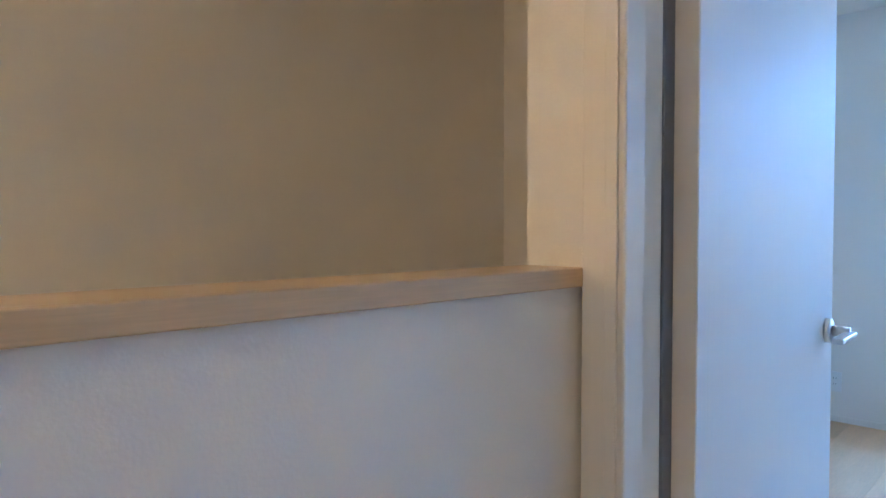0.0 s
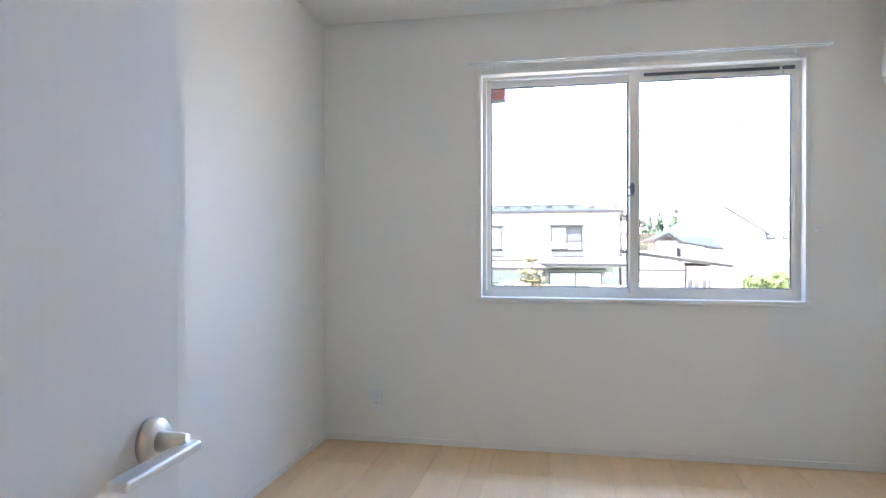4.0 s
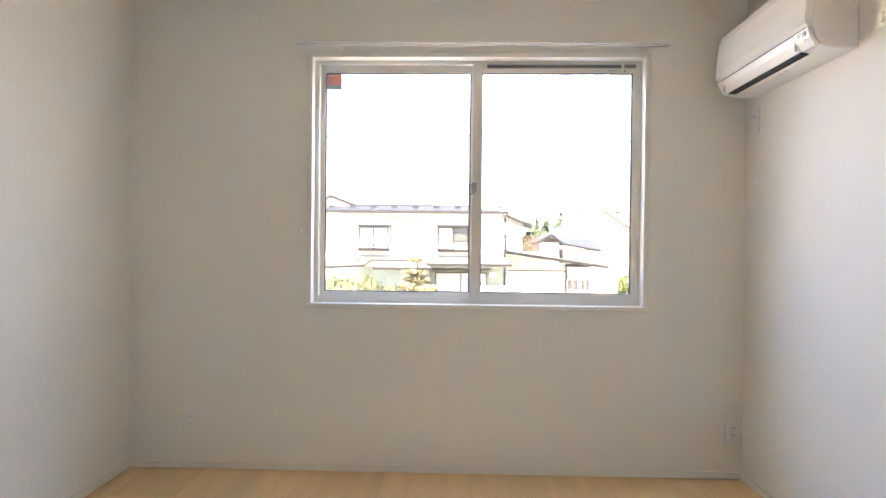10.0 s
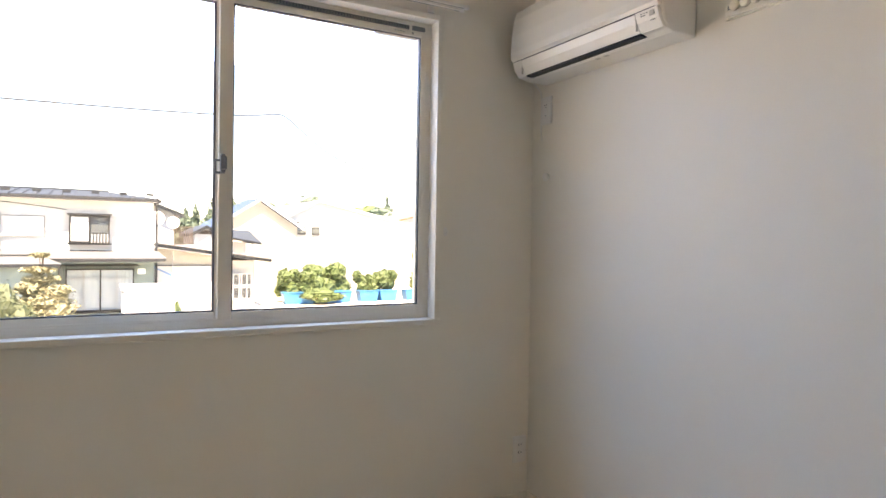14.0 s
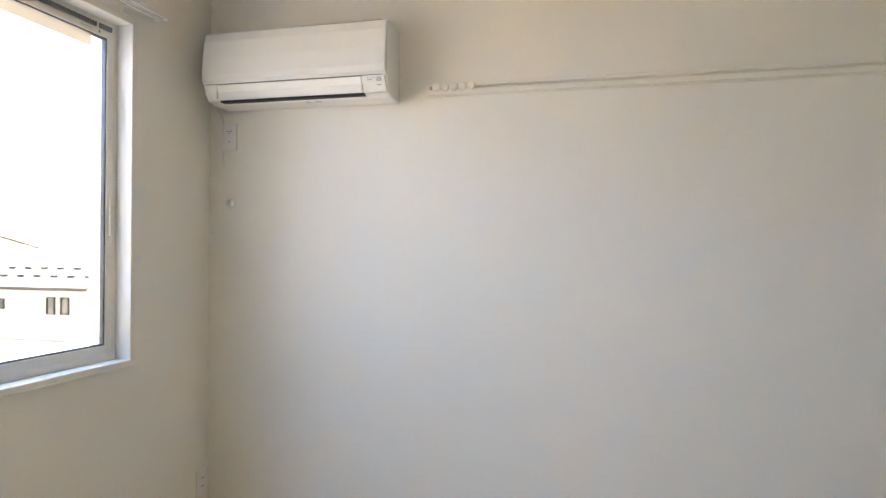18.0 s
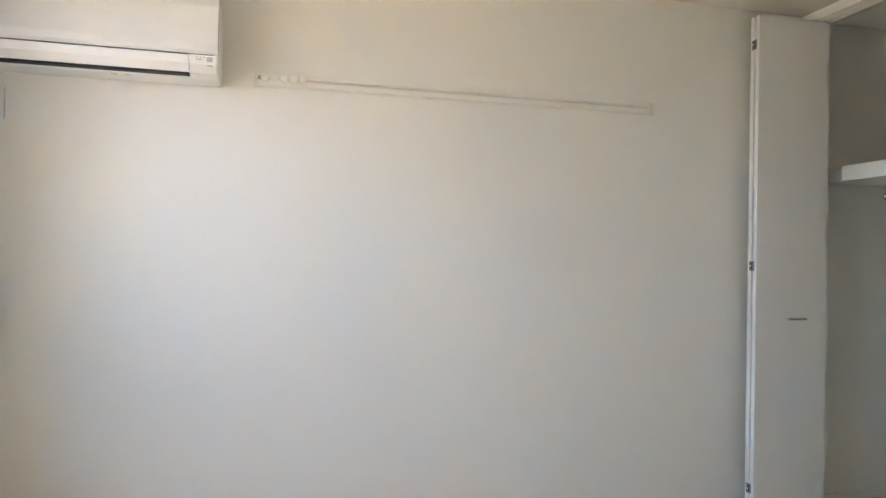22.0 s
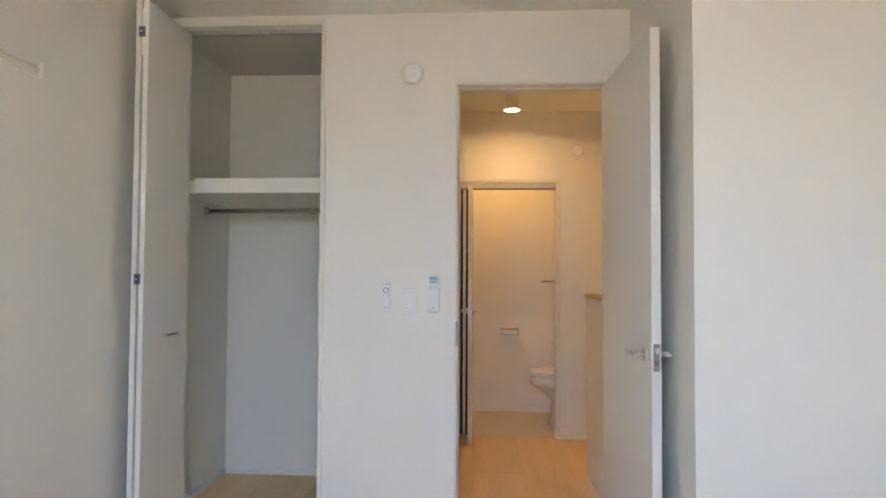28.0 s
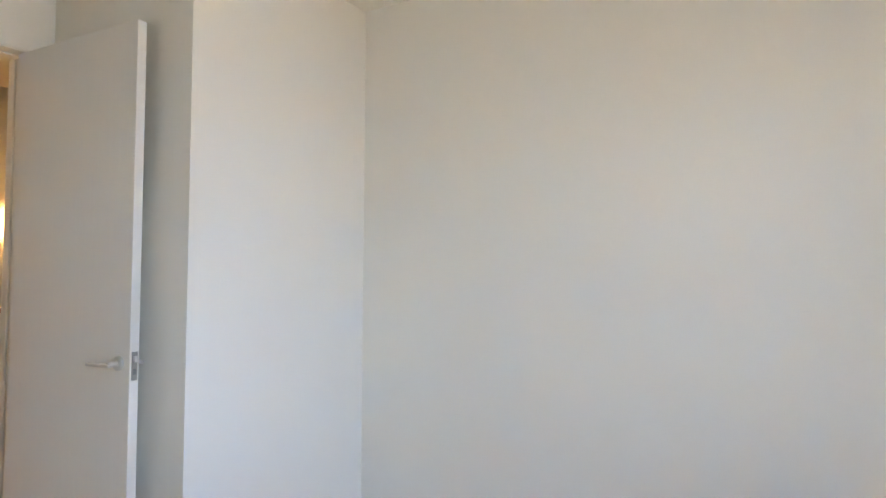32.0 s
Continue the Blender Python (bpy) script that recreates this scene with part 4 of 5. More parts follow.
# two-storey house across the lane
ha = thing("house", "white two-storey house with blue-grey metal hip roof", "house", (-0.84, 24, -3.015))
hx0, hx1 = -4.7, 4.26
part("wall", box(hx0, hx1, 0, 7, -0.185, 5.46), RENDERW, ha)
part("lower_wall", box(hx0 - 0.02, hx1 + 0.02, -0.03, -0.002, -0.185, 3.15), MINT, ha, "mint-green lower wall")
ex0, ex1, ez, rz, ry = hx0 - 0.45, hx1 + 0.15, 5.55, 5.975, 3.5
ra, rb = hx0 + 2.14, hx1 - 1.44
rf = part("roof", sheet([[(ex0, -0.5, ez), (ex1, -0.5, ez), (rb, ry, rz), (ra, ry, rz)], [(ex1, 7.5, ez), (ex0, 7.5, ez), (ra, ry, rz), (rb, ry, rz)],
                         [(ex1, -0.5, ez), (ex1, 7.5, ez), (rb, ry, rz)], [(ex0, 7.5, ez), (ex0, -0.5, ez), (ra, ry, rz)]], 0.10), ROOFB, ha)
part("gutter", box(ex0, ex1, -0.58, -0.505, ez - 0.13, ez - 0.02), EAVES, ha)
part("gutter", box(ex1 + 0.005, ex1 + 0.075, -0.5, 7.5, ez - 0.13, ez - 0.02), EAVES, ha)
for i in range(25):
    x = ex0 + 0.25 + i * 0.385
    k = max(0.12, min(1.0, (x - ex0) / (ra - ex0), (ex1 - x) / (ex1 - rb)))
    part("roof_seam", sheet([[(x, -0.5, ez + 0.03), (x + 0.03, -0.5, ez + 0.03), (x + 0.03, -0.5 + 4.0 * k, ez + (rz - ez) * k + 0.03), (x, -0.5 + 4.0 * k, ez + (rz - ez) * k + 0.03)]], 0.035), EAVES, rf)
for i in range(10):
    x = ex0 + 0.9 + i * 0.92
    part("snow_guard", box(x, x + 0.26, 0.52, 0.60, ez + 0.155, ez + 0.25), EAVES, rf)
part("ridge_cap", box(ra, rb, ry - 0.09, ry + 0.09, rz - 0.02, rz + 0.06), ROOFB, rf)
part("soffit", box(ex0 + 0.05, ex1 - 0.02, -0.5, 0.0, ez - 0.125, ez - 0.105), RENDERW, ha)
w = house_window(ha, -1.23, -0.25, 4.38, 1.26, 0.94, pane_mat=CURTAIN, bar=0.05)
part("hood", box(-1.95, -0.52, -0.42, 0, 4.86, 4.92), EAVES, w)
part("bay_base", box(-1.90, -0.56, -0.36, 0, 3.83, 3.90), EAVES, w)
part("railing", box(-1.84, -0.62, -0.36, -0.33, 4.20, 4.23), RENDERW, w)
part("bay_side", box(-1.90, -1.865, -0.24, 0, 3.90, 4.86), RENDERW, w)
part("bay_side", box(-0.60, -0.56, -0.24, 0, 3.90, 4.86), RENDERW, w)
sb = part("shutter_box", box(-0.50, 0.76, -0.08, -0.001, 4.10, 4.82, 0.01), RENDERW, ha)
for q in ((-0.50, 0.76, 4.80, 4.825), (-0.50, 0.76, 4.095, 4.115), (0.74, 0.765, 4.116, 4.799)):
    part("edge", box(q[0], q[1], -0.095, -0.081, q[2], q[3]), ROOFG, sb)
w = house_window(ha, 2.14, -0.22, 4.38, 1.28, 0.98, bar=0.05)
part("hood", box(1.44, 2.86, -0.40, 0, 4.88, 4.94), EAVES, w)
part("bay_base", box(1.48, 2.80, -0.32, 0, 3.82, 3.89), EAVES, w)
part("shutter", box(1.56, 2.11, -0.26, -0.245, 3.95, 4.82), RENDERW, w)
for i in range(6):
    part("baluster", box(2.20 + i * 0.10, 2.225 + i * 0.10, -0.34, -0.32, 3.90, 4.22), RENDERW, w)
part("railing", box(2.15, 2.78, -0.35, -0.31, 4.22, 4.26), EAVES, w)
# lean-to roofs and ground floor
part("lean_to_roof", sheet([[(0.93, -1.5, 3.38), (4.56, -1.5, 3.38), (4.40, 0.0, 3.62), (0.93, 0.0, 3.62)]], 0.07), ROOFG, ha, "pale grey lean-to roof")
part("lean_to_gutter", box(0.93, 4.56, -1.57, -1.505, 3.255, 3.36), EAVES, ha)
part("lean_to_verge", sheet([[(0.90, -1.5, 3.40), (0.928, -1.5, 3.40), (0.928, 0.0, 3.64), (0.90, 0.0, 3.64)]], 0.1), EAVES, ha)
part("lean_to_soffit", box(1.0, 4.4, -1.45, -0.04, 3.20, 3.24), MINT, ha)
part("upper_lean_to", sheet([[(-1.95, -0.7, 3.50), (0.895, -0.7, 3.50), (0.895, 0.0, 3.62), (-1.95, 0.0, 3.62)]], 0.06), ROOFG, ha)
part("upper_gutter", box(-1.95, 0.895, -0.76, -0.705, 3.42, 3.47), EAVES, ha)
part("porch_roof", sheet([[(-0.92, -2.6, 3.24), (1.36, -2.6, 3.24), (0.82, -1.6, 3.44), (-0.78, -1.6, 3.44)]], 0.07), ROOFG, ha)
part("porch_gutter", box(-0.92, 1.36, -2.67, -2.605, 3.13, 3.225), EAVES, ha)
part("porch_wall", box(-0.7, 1.10, -2.2, -0.04, -0.185, 3.11), MINT, ha)
part("porch_door", box(-0.35, 0.85, -2.25, -2.201, -0.185, 1.95), SASHK, ha)
part("porch_downpipe", tube((1.30, -2.55, -0.185), (1.30, -2.55, 3.13), 0.03, None, 8), EAVES, ha)
part("side_roof", sheet([[(-5.1, -1.4, 3.08), (-1.44, -1.4, 3.30), (-1.28, -0.8, 3.47), (-5.1, -0.8, 3.26)]], 0.07), ROOFG, ha)
part("side_gutter", sheet([[(-5.1, -1.47, 3.06), (-1.44, -1.47, 3.28), (-1.44, -1.405, 3.28), (-5.1, -1.405, 3.06)]], 0.09), EAVES, ha)
part("side_awning", sheet([[(4.29, 0.8, 3.02), (5.0, 0.8, 2.64), (5.0, 1.9, 2.64), (4.29, 1.9, 3.02)]], 0.05), TARP, ha, "blue side awning")
w = house_window(ha, 2.50, -0.10, 2.18, 2.2, 1.55, mid=True, frame_mat=EAVES, pane_mat=CURTAIN, bar=0.05)
part("transom", box(1.42, 3.58, -0.18, -0.13, 2.58, 2.62), RENDERW, w)
part("mullion", box(1.95, 1.98, -0.18, -0.13, 1.45, 2.90), RENDERW, w)
part("mullion", box(3.02, 3.05, -0.18, -0.13, 1.45, 2.90), RENDERW, w)
part("canopy", box(1.30, 3.75, -0.5, -0.031, 3.06, 3.10), EAVES, w)
part("vent_hood", box(3.72, 3.98, -0.16, -0.031, 2.75, 2.95, 0.02), PLASTIC, ha)
part("downpipe", tube((4.36, -0.08, -0.185), (4.36, -0.08, 5.28), 0.04, None, 10), EAVES, ha)
part("aerial_mast", tube((0.9, 3.5, 6.0), (0.9, 3.5, 7.4), 0.02, None, 8), CONC, ha)
for dz, dw in ((7.3, 0.7), (7.1, 0.55), (6.9, 0.4)):
    part("aerial_rod", tube((0.9 - dw / 2, 3.5, dz), (0.9 + dw / 2, 3.5, dz), 0.012, None, 6), CONC, ha)

gable_house("house", "far house with grey gable roof", -7.7, -4.9, 36, 44, 3.42, 3.98, -6.4, RENDERW, ROOFB)
hb = gable_house("house", "white house with dark eaves behind the garage", 3.9, 5.4, 36, 44, 2.45, 2.9, 4.3, RENDERW, ROOFK, 0.5)
part("wing_wall", box(5.405, 6.75, 34.9, 42, 0, 3.86), RENDERW, hb)
bal = part("balcony", box(5.30, 6.30, 35.1, 35.16, 3.90, 3.97), BARK, hb, "brown slatted wooden balcony")
for i in range(9):
    part("slat", box(5.30 + i * 0.115, 5.355 + i * 0.115, 35.10, 35.15, 3.985, 4.77), BARK, bal)
part("rail", box(5.26, 6.34, 35.08, 35.18, 4.82, 4.88), BARK, bal)
for x, z, r in ((3.88, 5.12, 0.30), (4.53, 4.96, 0.26)):
    d = thing("satellite_dish", "round white satellite dish on a pole", "satellite dish", (x, 28.0, z + GZ), group="satellite dishes")
    part("dish", lathe([(0.02, 0.10), (r * 0.6, 0.06), (r, 0.0), (r * 0.98, -0.01), (r * 0.55, 0.04)], 28, "y"), PLASTIC, d, smooth=True)
    part("arm", tube((0, 0.02, -r), (0, -0.3, -0.05), 0.015, None, 8), CONC, d)
    part("mast", tube((0, 0.12, -z), (0, 0.12, 0.02), 0.03, None, 8), CONC, d)

hc = thing("garage", "white garage with brown sloping roof and lattice door", "garage", (-1.03, 28, GZ))
part("wall", prism_wall([(4.9, 0), (7.8, 0), (7.8, 3.03), (4.9, 3.03)], 0.3, 6), RENDERW, hc)
part("gable_wall", prism_wall([(4.9, 3.07), (7.8, 3.07), (7.8, 3.42), (4.9, 3.82)], 0.34, 6), CREAM, hc, "beige boarded upper wall")
part("beam", box(4.85, 7.84, 0.24, 6, 3.0305, 3.0695), EAVES, hc)
part("post", tube((7.86, 0.20, 0), (7.86, 0.20, 3.45), 0.035, None, 8), EAVES, hc)
part("roof", sheet([[(4.81, -0.3, 4.05), (9.83, -0.3, 3.35), (9.83, 6.4, 3.35), (4.81, 6.4, 4.05)]], 0.12), ROOFK, hc)
part("fascia", sheet([[(4.81, -0.34, 4.06), (9.83, -0.34, 3.36), (9.83, -0.305, 3.36), (4.81, -0.305, 4.06)]], 0.17), EAVES, hc)
part("roof_edge", sheet([[(4.81, -0.40, 4.085), (9.83, -0.40, 3.385), (9.83, -0.345, 3.385), (4.81, -0.345, 4.085)]], 0.05), ROOFG, hc)
part("side_wall", box(7.90, 9.3, 0.9, 5.8, 0, 3.25), RENDERW, hc)
dr = part("lattice_door", box(7.95, 9.08, 0.62, 0.66, 1.43, 2.65), PANE, hc)
for x in (7.93, 8.22, 8.50, 8.60, 8.85, 9.06):
    part("bar", box(x, x + 0.06, 0.56, 0.615, 1.43, 2.65), RENDERW, dr)
for z in (1.40, 1.96, 2.06, 2.60):
    part("rail", box(7.93, 9.12, 0.55, 0.612, z, z + 0.06), RENDERW, dr)

shed = thing("storage_shed", "white metal storage shed with flat lid roof", "shed", (-0.70, 20, GZ))
part("body", box(2.95, 4.45, 0, 1.4, 0, 2.62), RENDERW, shed)
part("lid", box(2.88, 4.52, -0.08, 1.48, 2.62, 2.74, 0.02), RENDERW, shed)
part("door_seam", box(3.69, 3.71, -0.012, -0.001, 0.1, 2.55), EAVES, shed)

gd = gable_house("house", "house with blue solar roof and pale gable", 9.0, 15.2, 45, 47.4, 2.0, 3.9, 12.1, CREAM, ROOFS, 0.4, RENDERW)
gd.matrix_world = Matrix.Translation((12.1, 45, 0)) @ pose(0, 0, 0, 0, 0, 10) @ Matrix.Translation((-12.1, -45, GZ))
hl = thing("house", "low house with dark blue-grey roof and brown gable", "house", (0, 0, GZ))
part("wall", box(8.3, 9.9, 38.6, 43.5, 0, 4.05), RENDERW, hl)
part("roof", sheet([[(8.15, 37.9, 4.47), (10.4, 36.6, 4.05), (10.15, 39.0, 4.78), (8.15, 40.4, 4.86)]], 0.10), ROOFB, hl)
part("roof", sheet([[(10.4, 36.6, 4.05), (10.6, 43.0, 4.05), (10.15, 42.0, 4.78), (10.15, 39.0, 4.78)]], 0.10), ROOFB, hl)
part("fascia", sheet([[(8.15, 37.86, 4.45), (10.4, 36.56, 4.03), (10.4, 36.595, 4.03), (8.15, 37.895, 4.45)]], 0.12), EAVES, hl)
part("post", box(10.0, 10.1, 37.3, 37.4, 0, 3.95), RENDERW, hl)
gs = gable_house("house", "small house with brown boarded gable", 6.75, 7.95, 38.0, 43.0, 1.35, 1.72, 7.43, RENDERW, ROOFB, 0.25)
part("gable_board", prism_wall([(6.95, 4.50), (7.85, 4.50), (7.80, 4.62), (7.43, 4.78), (7.0, 4.62)], 37.94, 37.99), BARK, gs, "brown gable boarding")
he = gable_house("hall_building", "large white hall with pale low-slope roof", 14.8, 26.6, 50, 64, 2.5, 4.3, 18.2, RENDERW, ROOFG, 0.3, RENDERW)
for x in (15.6, 16.8, 18.0):
    house_window(he, x, 49.98, 5.0, 0.7, 0.6, mid=False, bar=0.06)
part("awning", box(15.0, 16.5, 49.3, 49.98, 5.6, 5.7), EAVES, he)
gable_house("house", "pale house with orange-edged roof", 32.6, 41.2, 70, 80, 2.9, 4.4, 38.5, RENDERW, ROOFG, 0.5, ORANGE)
gable_house("house", "dark gabled house beyond the trees", 38.3, 46.2, 57, 66, 1.3, 4.3, 41.9, RENDERW, ROOFK, 0.4)

# single-storey house to the east
hg = thing("house", "cream bungalow with pale grey roof and dark windows", "house", (0, 0.65, GZ))
part("wall", box(25.5, 33.5, 21.0, 34.0, 0, 2.78), CREAM, hg)
part("roof", sheet([[(24.9, 20.5, 2.62), (29.5, 20.5, 4.45), (29.5, 34.5, 4.45), (24.9, 34.5, 2.62)], [(29.5, 20.5, 4.45), (34.1, 20.5, 2.62), (34.1, 34.5, 2.62), (29.5, 34.5, 4.45)]], 0.1), ROOFG, hg)
part("gutter", box(24.74, 24.89, 20.5, 34.5, 2.47, 2.62), EAVES, hg)
for row in range(2):
    for i in range(13):
        y, x = 21.2 + i * 1.0 + row * 0.5, 25.9 + row * 0.9
        part("snow_guard", box(x, x + 0.10, y, y + 0.36, 2.66 + (x - 24.9) * 0.398, 2.74 + (x - 24.9) * 0.398), EAVES, hg)
for y, z, ww, hh in ((28.95, 1.70, 0.5, 0.82), (27.55, 1.74, 0.66, 0.92), (26.2, 1.72, 0.8, 0.52), (23.05, 1.70, 0.5, 0.84), (22.25, 1.70, 0.5, 0.84)):
    house_window(hg, 25.48, y, z, ww, hh, "x", False, SASHK, PANE, 0.07, False)
part("gable_wall", prism_wall([(25.6, 0), (33.4, 0), (33.4, 2.6), (29.5, 4.3), (25.6, 2.6)], 20.6, 20.98), CREAM, hg)
wg = thing("house_wing", "pale wing of the bungalow with a narrow window", "house", (0, 0.65, GZ))
part("wall", box(25.9, 31.0, 15.2, 20.2, 0, 2.35), RENDERW, wg)
part("roof", sheet([[(25.5, 14.8, 2.40), (28.4, 14.8, 4.3), (28.4, 20.25, 4.3), (25.5, 20.25, 2.40)], [(28.4, 14.8, 4.3), (31.3, 14.8, 2.40), (31.3, 20.25, 2.40), (28.4, 20.25, 4.3)]], 0.1), ROOFG, wg)
part("gutter", box(25.42, 25.49, 14.8, 20.25, 2.27, 2.40), EAVES, wg)
house_window(wg, 25.88, 19.6, 1.35, 0.55, 0.95, "x", False, SASHK, PANE, 0.07, False)
gable_house("house", "distant house with dark ridge", 50, 62, 62, 70, 1.0, 2.5, 56, RENDERW, ROOFK, 0.4)

pal = thing("pallet_stack", "weathered wooden pallets stacked on the ground", "pallets", (7.8, 37.5, GZ))
for i in range(5):
    for j in range(4):
        part("board", box(-0.9 + j * 0.48, -0.5 + j * 0.48, -0.5, 0.5, 0.10 + i * 0.19, 0.13 + i * 0.19), BARK, pal)
    part("bearer", box(-0.95, 0.95, -0.45, -0.35, i * 0.19, 0.099 + i * 0.19), BARK, pal)


def leaves(spots, n, size, rnd):
    """Small leaf quads strewn through blobs (x, y, z, rx, ry, rz)."""
    verts, faces = [], []
    for _ in range(n):
        x, y, z, a, b, c = rnd.choice(spots)
        while True:
            u = Vector((rnd.uniform(-1, 1), rnd.uniform(-1, 1), rnd.uniform(-1, 1)))
            if 0.25 < u.length < 1:
                break
        u *= rnd.uniform(0.85, 1.12)
        p = Vector((x + u.x * a, y + u.y * b, z + u.z * c))
        s = size * rnd.uniform(0.6, 1.4)
        e = Euler((rnd.uniform(-1, 1), rnd.uniform(-1, 1), rnd.uniform(0, 6.3))).to_matrix()
        k = len(verts)
        for q in ((-s, 0, 0), (0, -s * 0.4, s * 0.12), (s, 0, 0), (0, s * 0.4, s * 0.12)):
            verts.append(p + e @ Vector(q))
        faces.append((k, k + 1, k + 2, k + 3))
    for x, y, z, a, b, c in dict.fromkeys(spots):
        # a ragged inner mass keeps the sky from shining through
        k = len(verts)
        for i in range(4):
            lat = -1.15 + 2.3 * i / 3
            for j in range(7):
                lon, s = 6.283 * j / 7 + i * 0.4, rnd.uniform(0.72, 0.98)
                verts.append(Vector((x + a * s * math.cos(lat) * math.cos(lon), y + b * s * math.cos(lat) * math.sin(lon), z + c * s * math.sin(lat))))
        for i in range(3):
            for j in range(7):
                faces.append((k + i * 7 + j, k + i * 7 + (j + 1) % 7, k + i * 7 + 7 + (j + 1) % 7, k + i * 7 + 7 + j))
        faces.append(tuple(range(k + 6, k - 1, -1)))
        faces.append(tuple(range(k + 21, k + 28)))
    me = bpy.data.meshes.new("crown")
    me.from_pydata([tuple(v) for v in verts], [], faces)
    return me


def shrub(name, label, place, spots, n, size, leaf_mat, seed, stem=0.05, category="shrub", group=""):
    t = thing(name, label, category, place, group)
    top = max(s[2] for s in spots)
    part("trunk", tube((0, 0, 0), (0.02, 0.01, top), stem, stem * 0.4, 8), BARK, t)
    for s in spots[:7]:
        part("limb", tube((0, 0, s[2] * 0.4), (s[0], s[1], s[2]), stem * 0.5, stem * 0.2, 6), BARK, t)
    me = leaves(spots, n, size, random.Random(seed))
    me.materials.append(leaf_mat)
    c = new("crown", me)
    c.parent = t
    return t


def mound(rnd, w, d, h, k, low=0.35):
    return [(rnd.uniform(-w, w), rnd.uniform(-d, d), rnd.uniform(low, 1.0) * h, rnd.uniform(0.3, 0.5) * w + 0.15, 0.4 * d + 0.2, rnd.uniform(0.22, 0.34) * h) for _ in range(k)]


for i, (x, y, w, h) in enumerate(((-3.1, 18.3, 0.9, 3.05), (-1.9, 18.0, 0.85, 2.9), (-0.9, 17.8, 0.7, 2.75))):
    shrub("garden_shrub", "yellow-green clipped garden shrub in sunlight", (x, y, GZ), mound(random.Random(i + 3), w, 0.5, h * 0.88, 22, 0.62), 7200, 0.056, LEAFH, 20 + i, group="garden shrubs")
shrub("garden_pine", "tan-yellow cloud-pruned garden pine", (0.15, 18.6, GZ + 0.16), [(-0.05, 0, 3.62, 0.24, 0.2, 0.06), (-0.08, 0, 3.20, 0.42, 0.3, 0.09), (0.0, 0.1, 2.95, 0.50, 0.35, 0.14), (-0.25, 0, 2.70, 0.45, 0.4, 0.18), (0.3, 0, 2.62, 0.48, 0.4, 0.2), (0.05, 0, 2.35, 0.75, 0.5, 0.3), (0.3, 0, 2.1, 0.62, 0.5, 0.3), (-0.2, 0, 1.9, 0.6, 0.5, 0.4)], 4600, 0.06, LEAFP, 31, 0.06, "tree")
shrub("garden_shrub", "dense green shrub beside the shed", (4.2, 22.5, GZ), mound(random.Random(9), 0.35, 0.4, 1.9, 7), 900, 0.07, LEAFD, 33, group="garden shrubs")
for i, (x, y, w, h) in enumerate(((13.7, 40, 1.05, 2.3), (15.9, 40.2, 1.25, 2.75), (18.5, 40, 0.58, 2.1), (20.05, 40, 0.58, 2.2), (24.3, 41, 1.6, 4.2), (27.7, 41.8, 0.9, 4.0))):
    shrub("planted_tree", "leafy green bushy tree behind blue sheeting", (x, y, GZ), mound(random.Random(i + 40), w, 0.8, h * 0.84, 15), 4500, 0.115, LEAFY if i == 4 else LEAFD, 50 + i, 0.07, "tree", "bushy trees")
shrub("low_bush", "low spreading green bush on the gravel", (15.1, 38.3, GZ), mound(random.Random(61), 1.35, 0.5, 0.9, 12), 2000, 0.1, LEAFD, 62, 0.04)
for x0, x1 in ((12.37, 14.6), (14.8, 17.1), (17.65, 19.07), (19.17, 20.55), (21.15, 23.6)):
    tb2 = thing("blue_trough", "blue plastic planting trough under the trees", "trough", ((x0 + x1) / 2, 39.2, GZ), group="blue troughs")
    hw = (x1 - x0) / 2
    part("body", prism_wall([(-hw + 0.15, 0), (hw - 0.15, 0), (hw, 0.72), (-hw, 0.72)], -0.4, 0.4), TARP, tb2)
    part("rim", box(-hw - 0.03, hw + 0.03, -0.45, 0.45, 0.721, 0.78, 0.01), TARP, tb2)
tk = thing("blue_tank", "blue domed plastic tank beside a net frame", "tank", (26.85, 40, GZ))
part("body", lathe([(1.02, 0.0), (1.1, 0.1), (1.1, 0.5), (1.06, 0.53), (1.1, 0.56), (1.1, 1.0), (1.06, 1.03), (1.1, 1.06), (1.08, 1.55), (0.98, 1.82), (0.72, 1.98), (0.2, 2.05)], 32), TARP, tk, smooth=True)
nf = thing("blue_net_frame", "blue netting on a low frame", "net", (24.75, 39.3, GZ))
part("net", box(-0.5, 0.45, -0.01, 0.01, 0.05, 1.65), TARP, nf)
for x in (-0.5, 0.45):
    part("post", tube((x, -0.03, 0), (x, -0.03, 2.0), 0.025, None, 8), CONC, nf)


def conifer(place, h, seed, label="tall dark conifer on the far ridge"):
    rnd = random.Random(seed)
    t = thing("conifer", label, "tree", place, "far conifers")
    part("trunk", tube((0, 0, 0), (0, 0, h * 0.95), h * 0.02, h * 0.004, 7), BARK, t)
    spots = []
    for k in range(16):
        f = k / 15
        r = h * 0.24 * (1 - f) * rnd.uniform(0.8, 1.2) + 0.12
        a = rnd.uniform(0, 6.3)
        spots += [(math.cos(a) * r * 0.5, math.sin(a) * r * 0.5, h * (0.18 + 0.8 * f), r, r, h * 0.05)] * (1 + int(10 * (1 - f)))
    me = leaves(spots, 1500, h * 0.035, rnd)
    me.materials.append(LEAFC)
    c = new("crown", me)
    c.parent = t


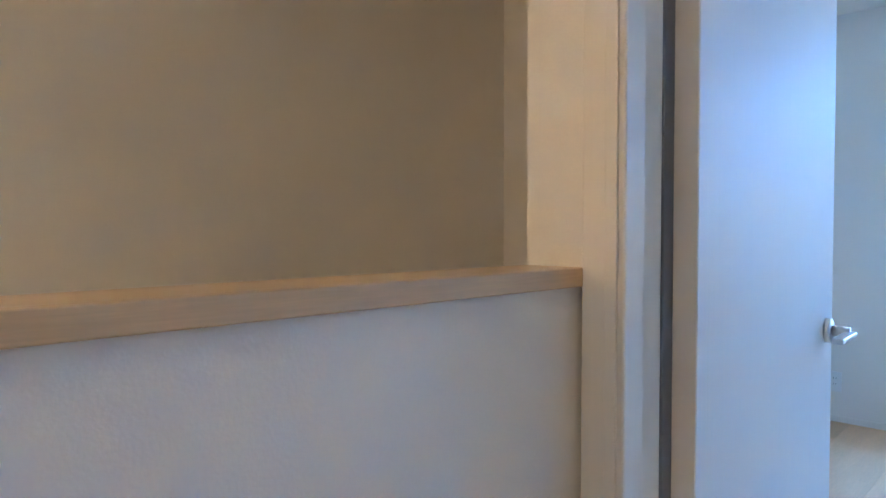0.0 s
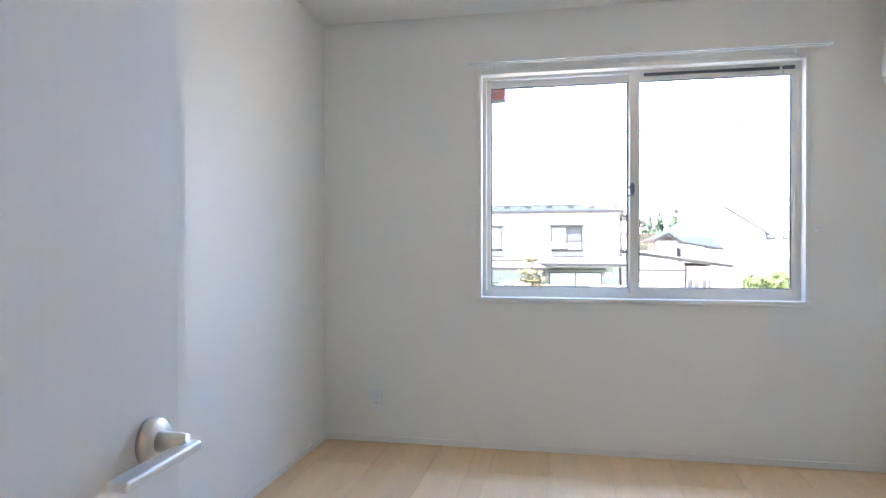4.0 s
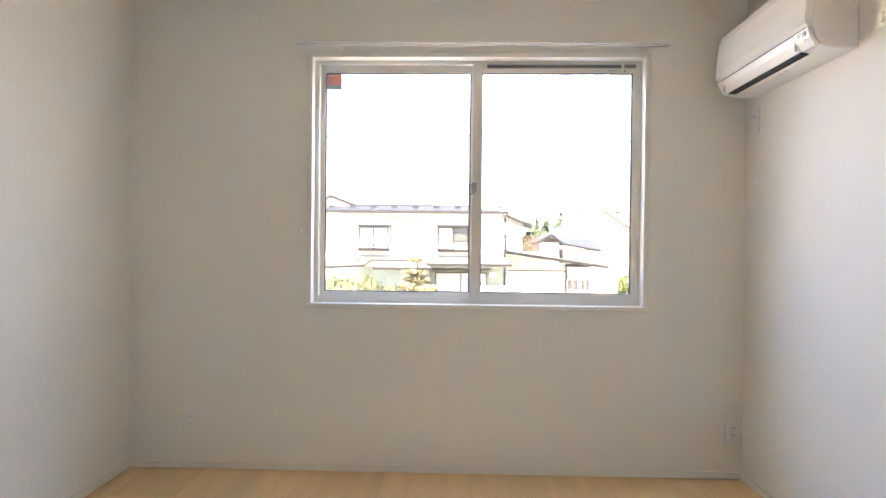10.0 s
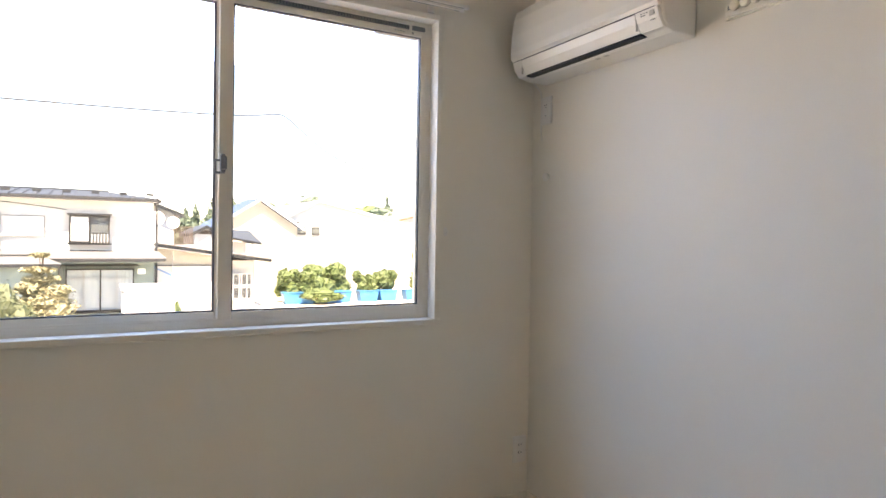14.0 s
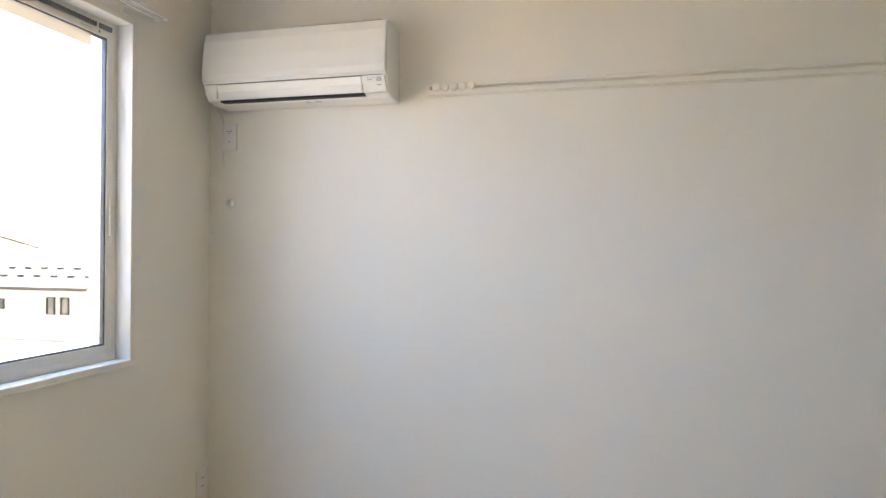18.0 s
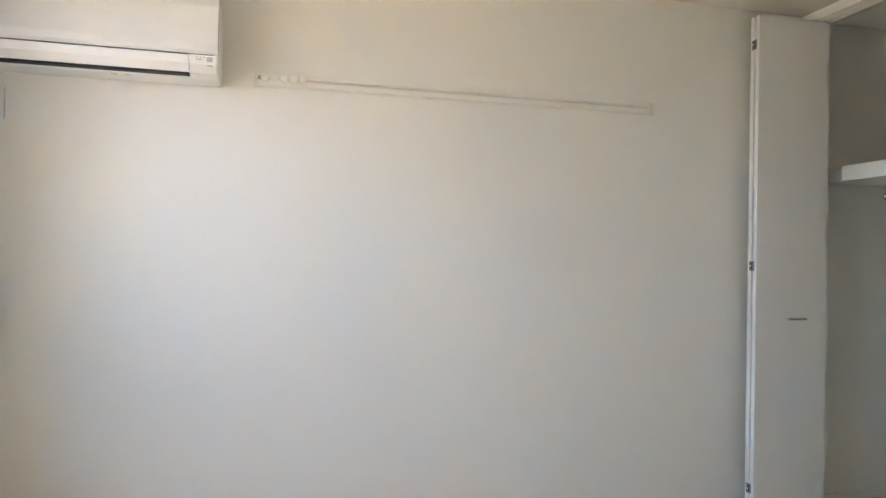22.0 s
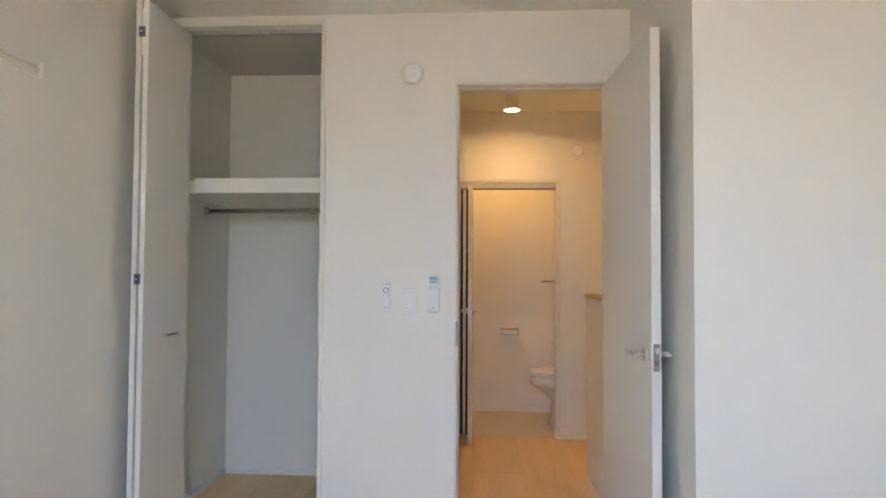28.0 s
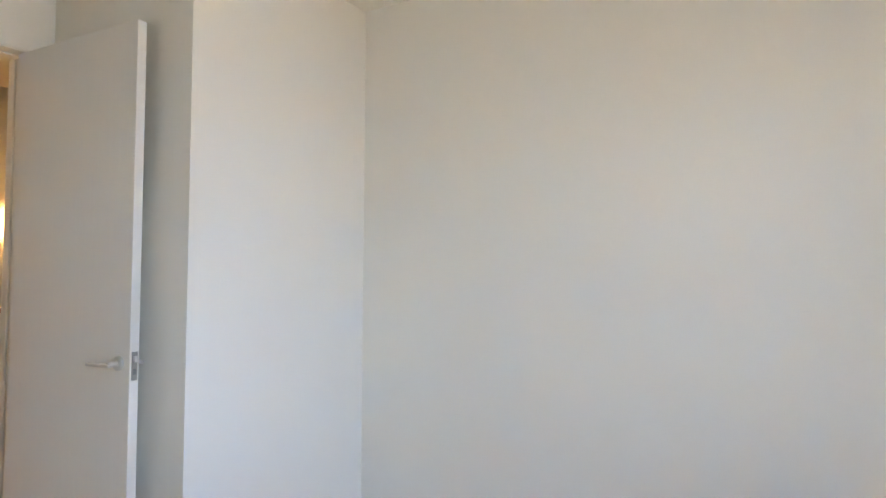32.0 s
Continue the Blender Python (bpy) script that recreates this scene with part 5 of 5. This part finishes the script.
def round_tree(place, h, seed):
    rnd = random.Random(seed)
    shrub("far_tree", "broad green tree on the far ridge", place, [(rnd.uniform(-0.4, 0.4) * h, rnd.uniform(-0.2, 0.2) * h, h * rnd.uniform(0.4, 0.85), h * 0.24, h * 0.2, h * 0.15) for _ in range(17)], 1700, h * 0.035, LEAFC if seed % 3 else LEAFD, seed, h * 0.025, "tree", "far trees")


for i, (x, y, top) in enumerate(((12.6, 90, 4.9), (14.2, 92, 5.7), (16.0, 90, 6.2), (17.2, 91, 5.6), (18.9, 90, 6.4), (20.8, 94, 5.4), (46.8, 100, 8.2), (48.8, 102, 6.9), (55.8, 100, 7.8), (58.0, 103, 7.2), (61.0, 100, 6.6), (64.5, 102, 7.5))):
    conifer((x, y, GZ), top - GZ, 100 + i)
for i, (x, y, top) in enumerate(((30, 100, 7.4), (33.3, 101, 7.2), (36.7, 100, 6.8), (42.3, 100, 6.2), (44.8, 102, 6.6), (51.6, 104, 5.2), (58.6, 108, 5.0), (62.6, 104, 6.0), (67.4, 104, 5.6), (9.6, 96, 4.2), (22.3, 98, 4.2))):
    round_tree((x, y, GZ), top + 1.0 - GZ, 140 + i)
for i, (x, y, top) in enumerate(((11.9, 60, 4.9), (19.8, 84, 5.1), (43.5, 90, 5.8), (53.0, 90, 6.0), (36.0, 62, 4.3))):
    up = thing("utility_pole", "grey concrete utility pole with crossarm", "pole", (x, y, GZ), "", "")
    up["group"] = "utility poles"
    part("shaft", tube((0, 0, 0), (0, 0, top - GZ), 0.17, 0.11, 12), CONC, up)
    for dz in (0.5, 1.1):
        part("crossarm", box(-0.9, 0.9, -0.05, 0.05, top - GZ - dz, top - GZ - dz + 0.1), CONC, up)
curve_wire("overhead_cable", [(-14, 14, 3.95), (-6, 14, 3.93), (0, 14, 4.03), (3.36, 14, 4.12), (4.88, 14, 4.21), (5.40, 14, 4.33), (5.62, 14, 4.33), (5.77, 14, 4.25), (6.08, 14, 4.0), (6.42, 14, 3.72), (6.84, 14, 3.43), (7.2, 14, 3.27), (7.8, 14, 3.09), (8.6, 14, 2.96), (9.4, 14, 2.92), (10.9, 14, 2.92), (12.8, 14, 2.95), (14.4, 14, 3.14), (16.9, 14, 3.55), (24, 14, 4.6)], 0.018, WIRE, "sagging black overhead cable across the sky", "cable")
curve_wire("service_cable", [(-7.0, 22.9, 2.56), (-3.49, 23.2, 2.43), (-1.75, 23.4, 2.31), (-0.03, 23.7, 2.13), (0.6, 23.98, 2.05)], 0.014, WIRE, "thin black service cable strung along the house front", "cable")

# ---------------------------------------------------------------- floor boards, laid towards the window
PW, PL = 0.303, 1.818
plank_meshes = {}


def plank_mesh(w, l):
    k = (round(w, 3), round(l, 3))
    if k not in plank_meshes:
        plank_meshes[k] = mesh_of(box(0.0004, w - 0.0004, 0.0003, l - 0.0003, -0.012, 0.0, 0.0008, 1), "plank", PLANK)
    return plank_meshes[k]


def lay(name, label, areas):
    deck = thing(name, label, "floor", (0, 0, 0), kind="structure")
    for x0, x1, y0, y1 in areas:
        i0 = math.floor((x0 - PX) / PW)
        for i in range(i0, i0 + 40):
            a, b = max(x0, PX + i * PW), min(x1, PX + (i + 1) * PW)
            if b - a < 0.004:
                continue
            step = (0.0, 0.61, 1.21)[i % 3] + 0.37
            j0 = math.floor((y0 + step) / PL) - 1
            for j in range(j0, j0 + 8):
                c, d = max(y0, j * PL - step), min(y1, (j + 1) * PL - step)
                if d - c < 0.004:
                    continue
                ob = new("plank", plank_mesh(b - a, d - c))
                ob.location = (a, c, 0.0)
                ob.parent = deck
    return deck


PX = 0.098
lay("floor", "pale maple board floor of the empty room", [(0.0, NX, NY, 0.0), (NX, XE, YS, 0.0)])
lay("hall_floor", "pale maple board floor of the hall", [(0.70, 1.75, YW, YH), (1.75, 2.75, YW, CB - 0.1), (1.90, 2.75, -6.05, YW)])
lay("closet_floor", "pale maple board floor of the closet", [(1.86, CE, CB, YH)])
structure("toilet_floor", slab("z", -0.012, 0.0, 0.36, 1.80, YB, YW), VINYL, "pale beige vinyl toilet floor")
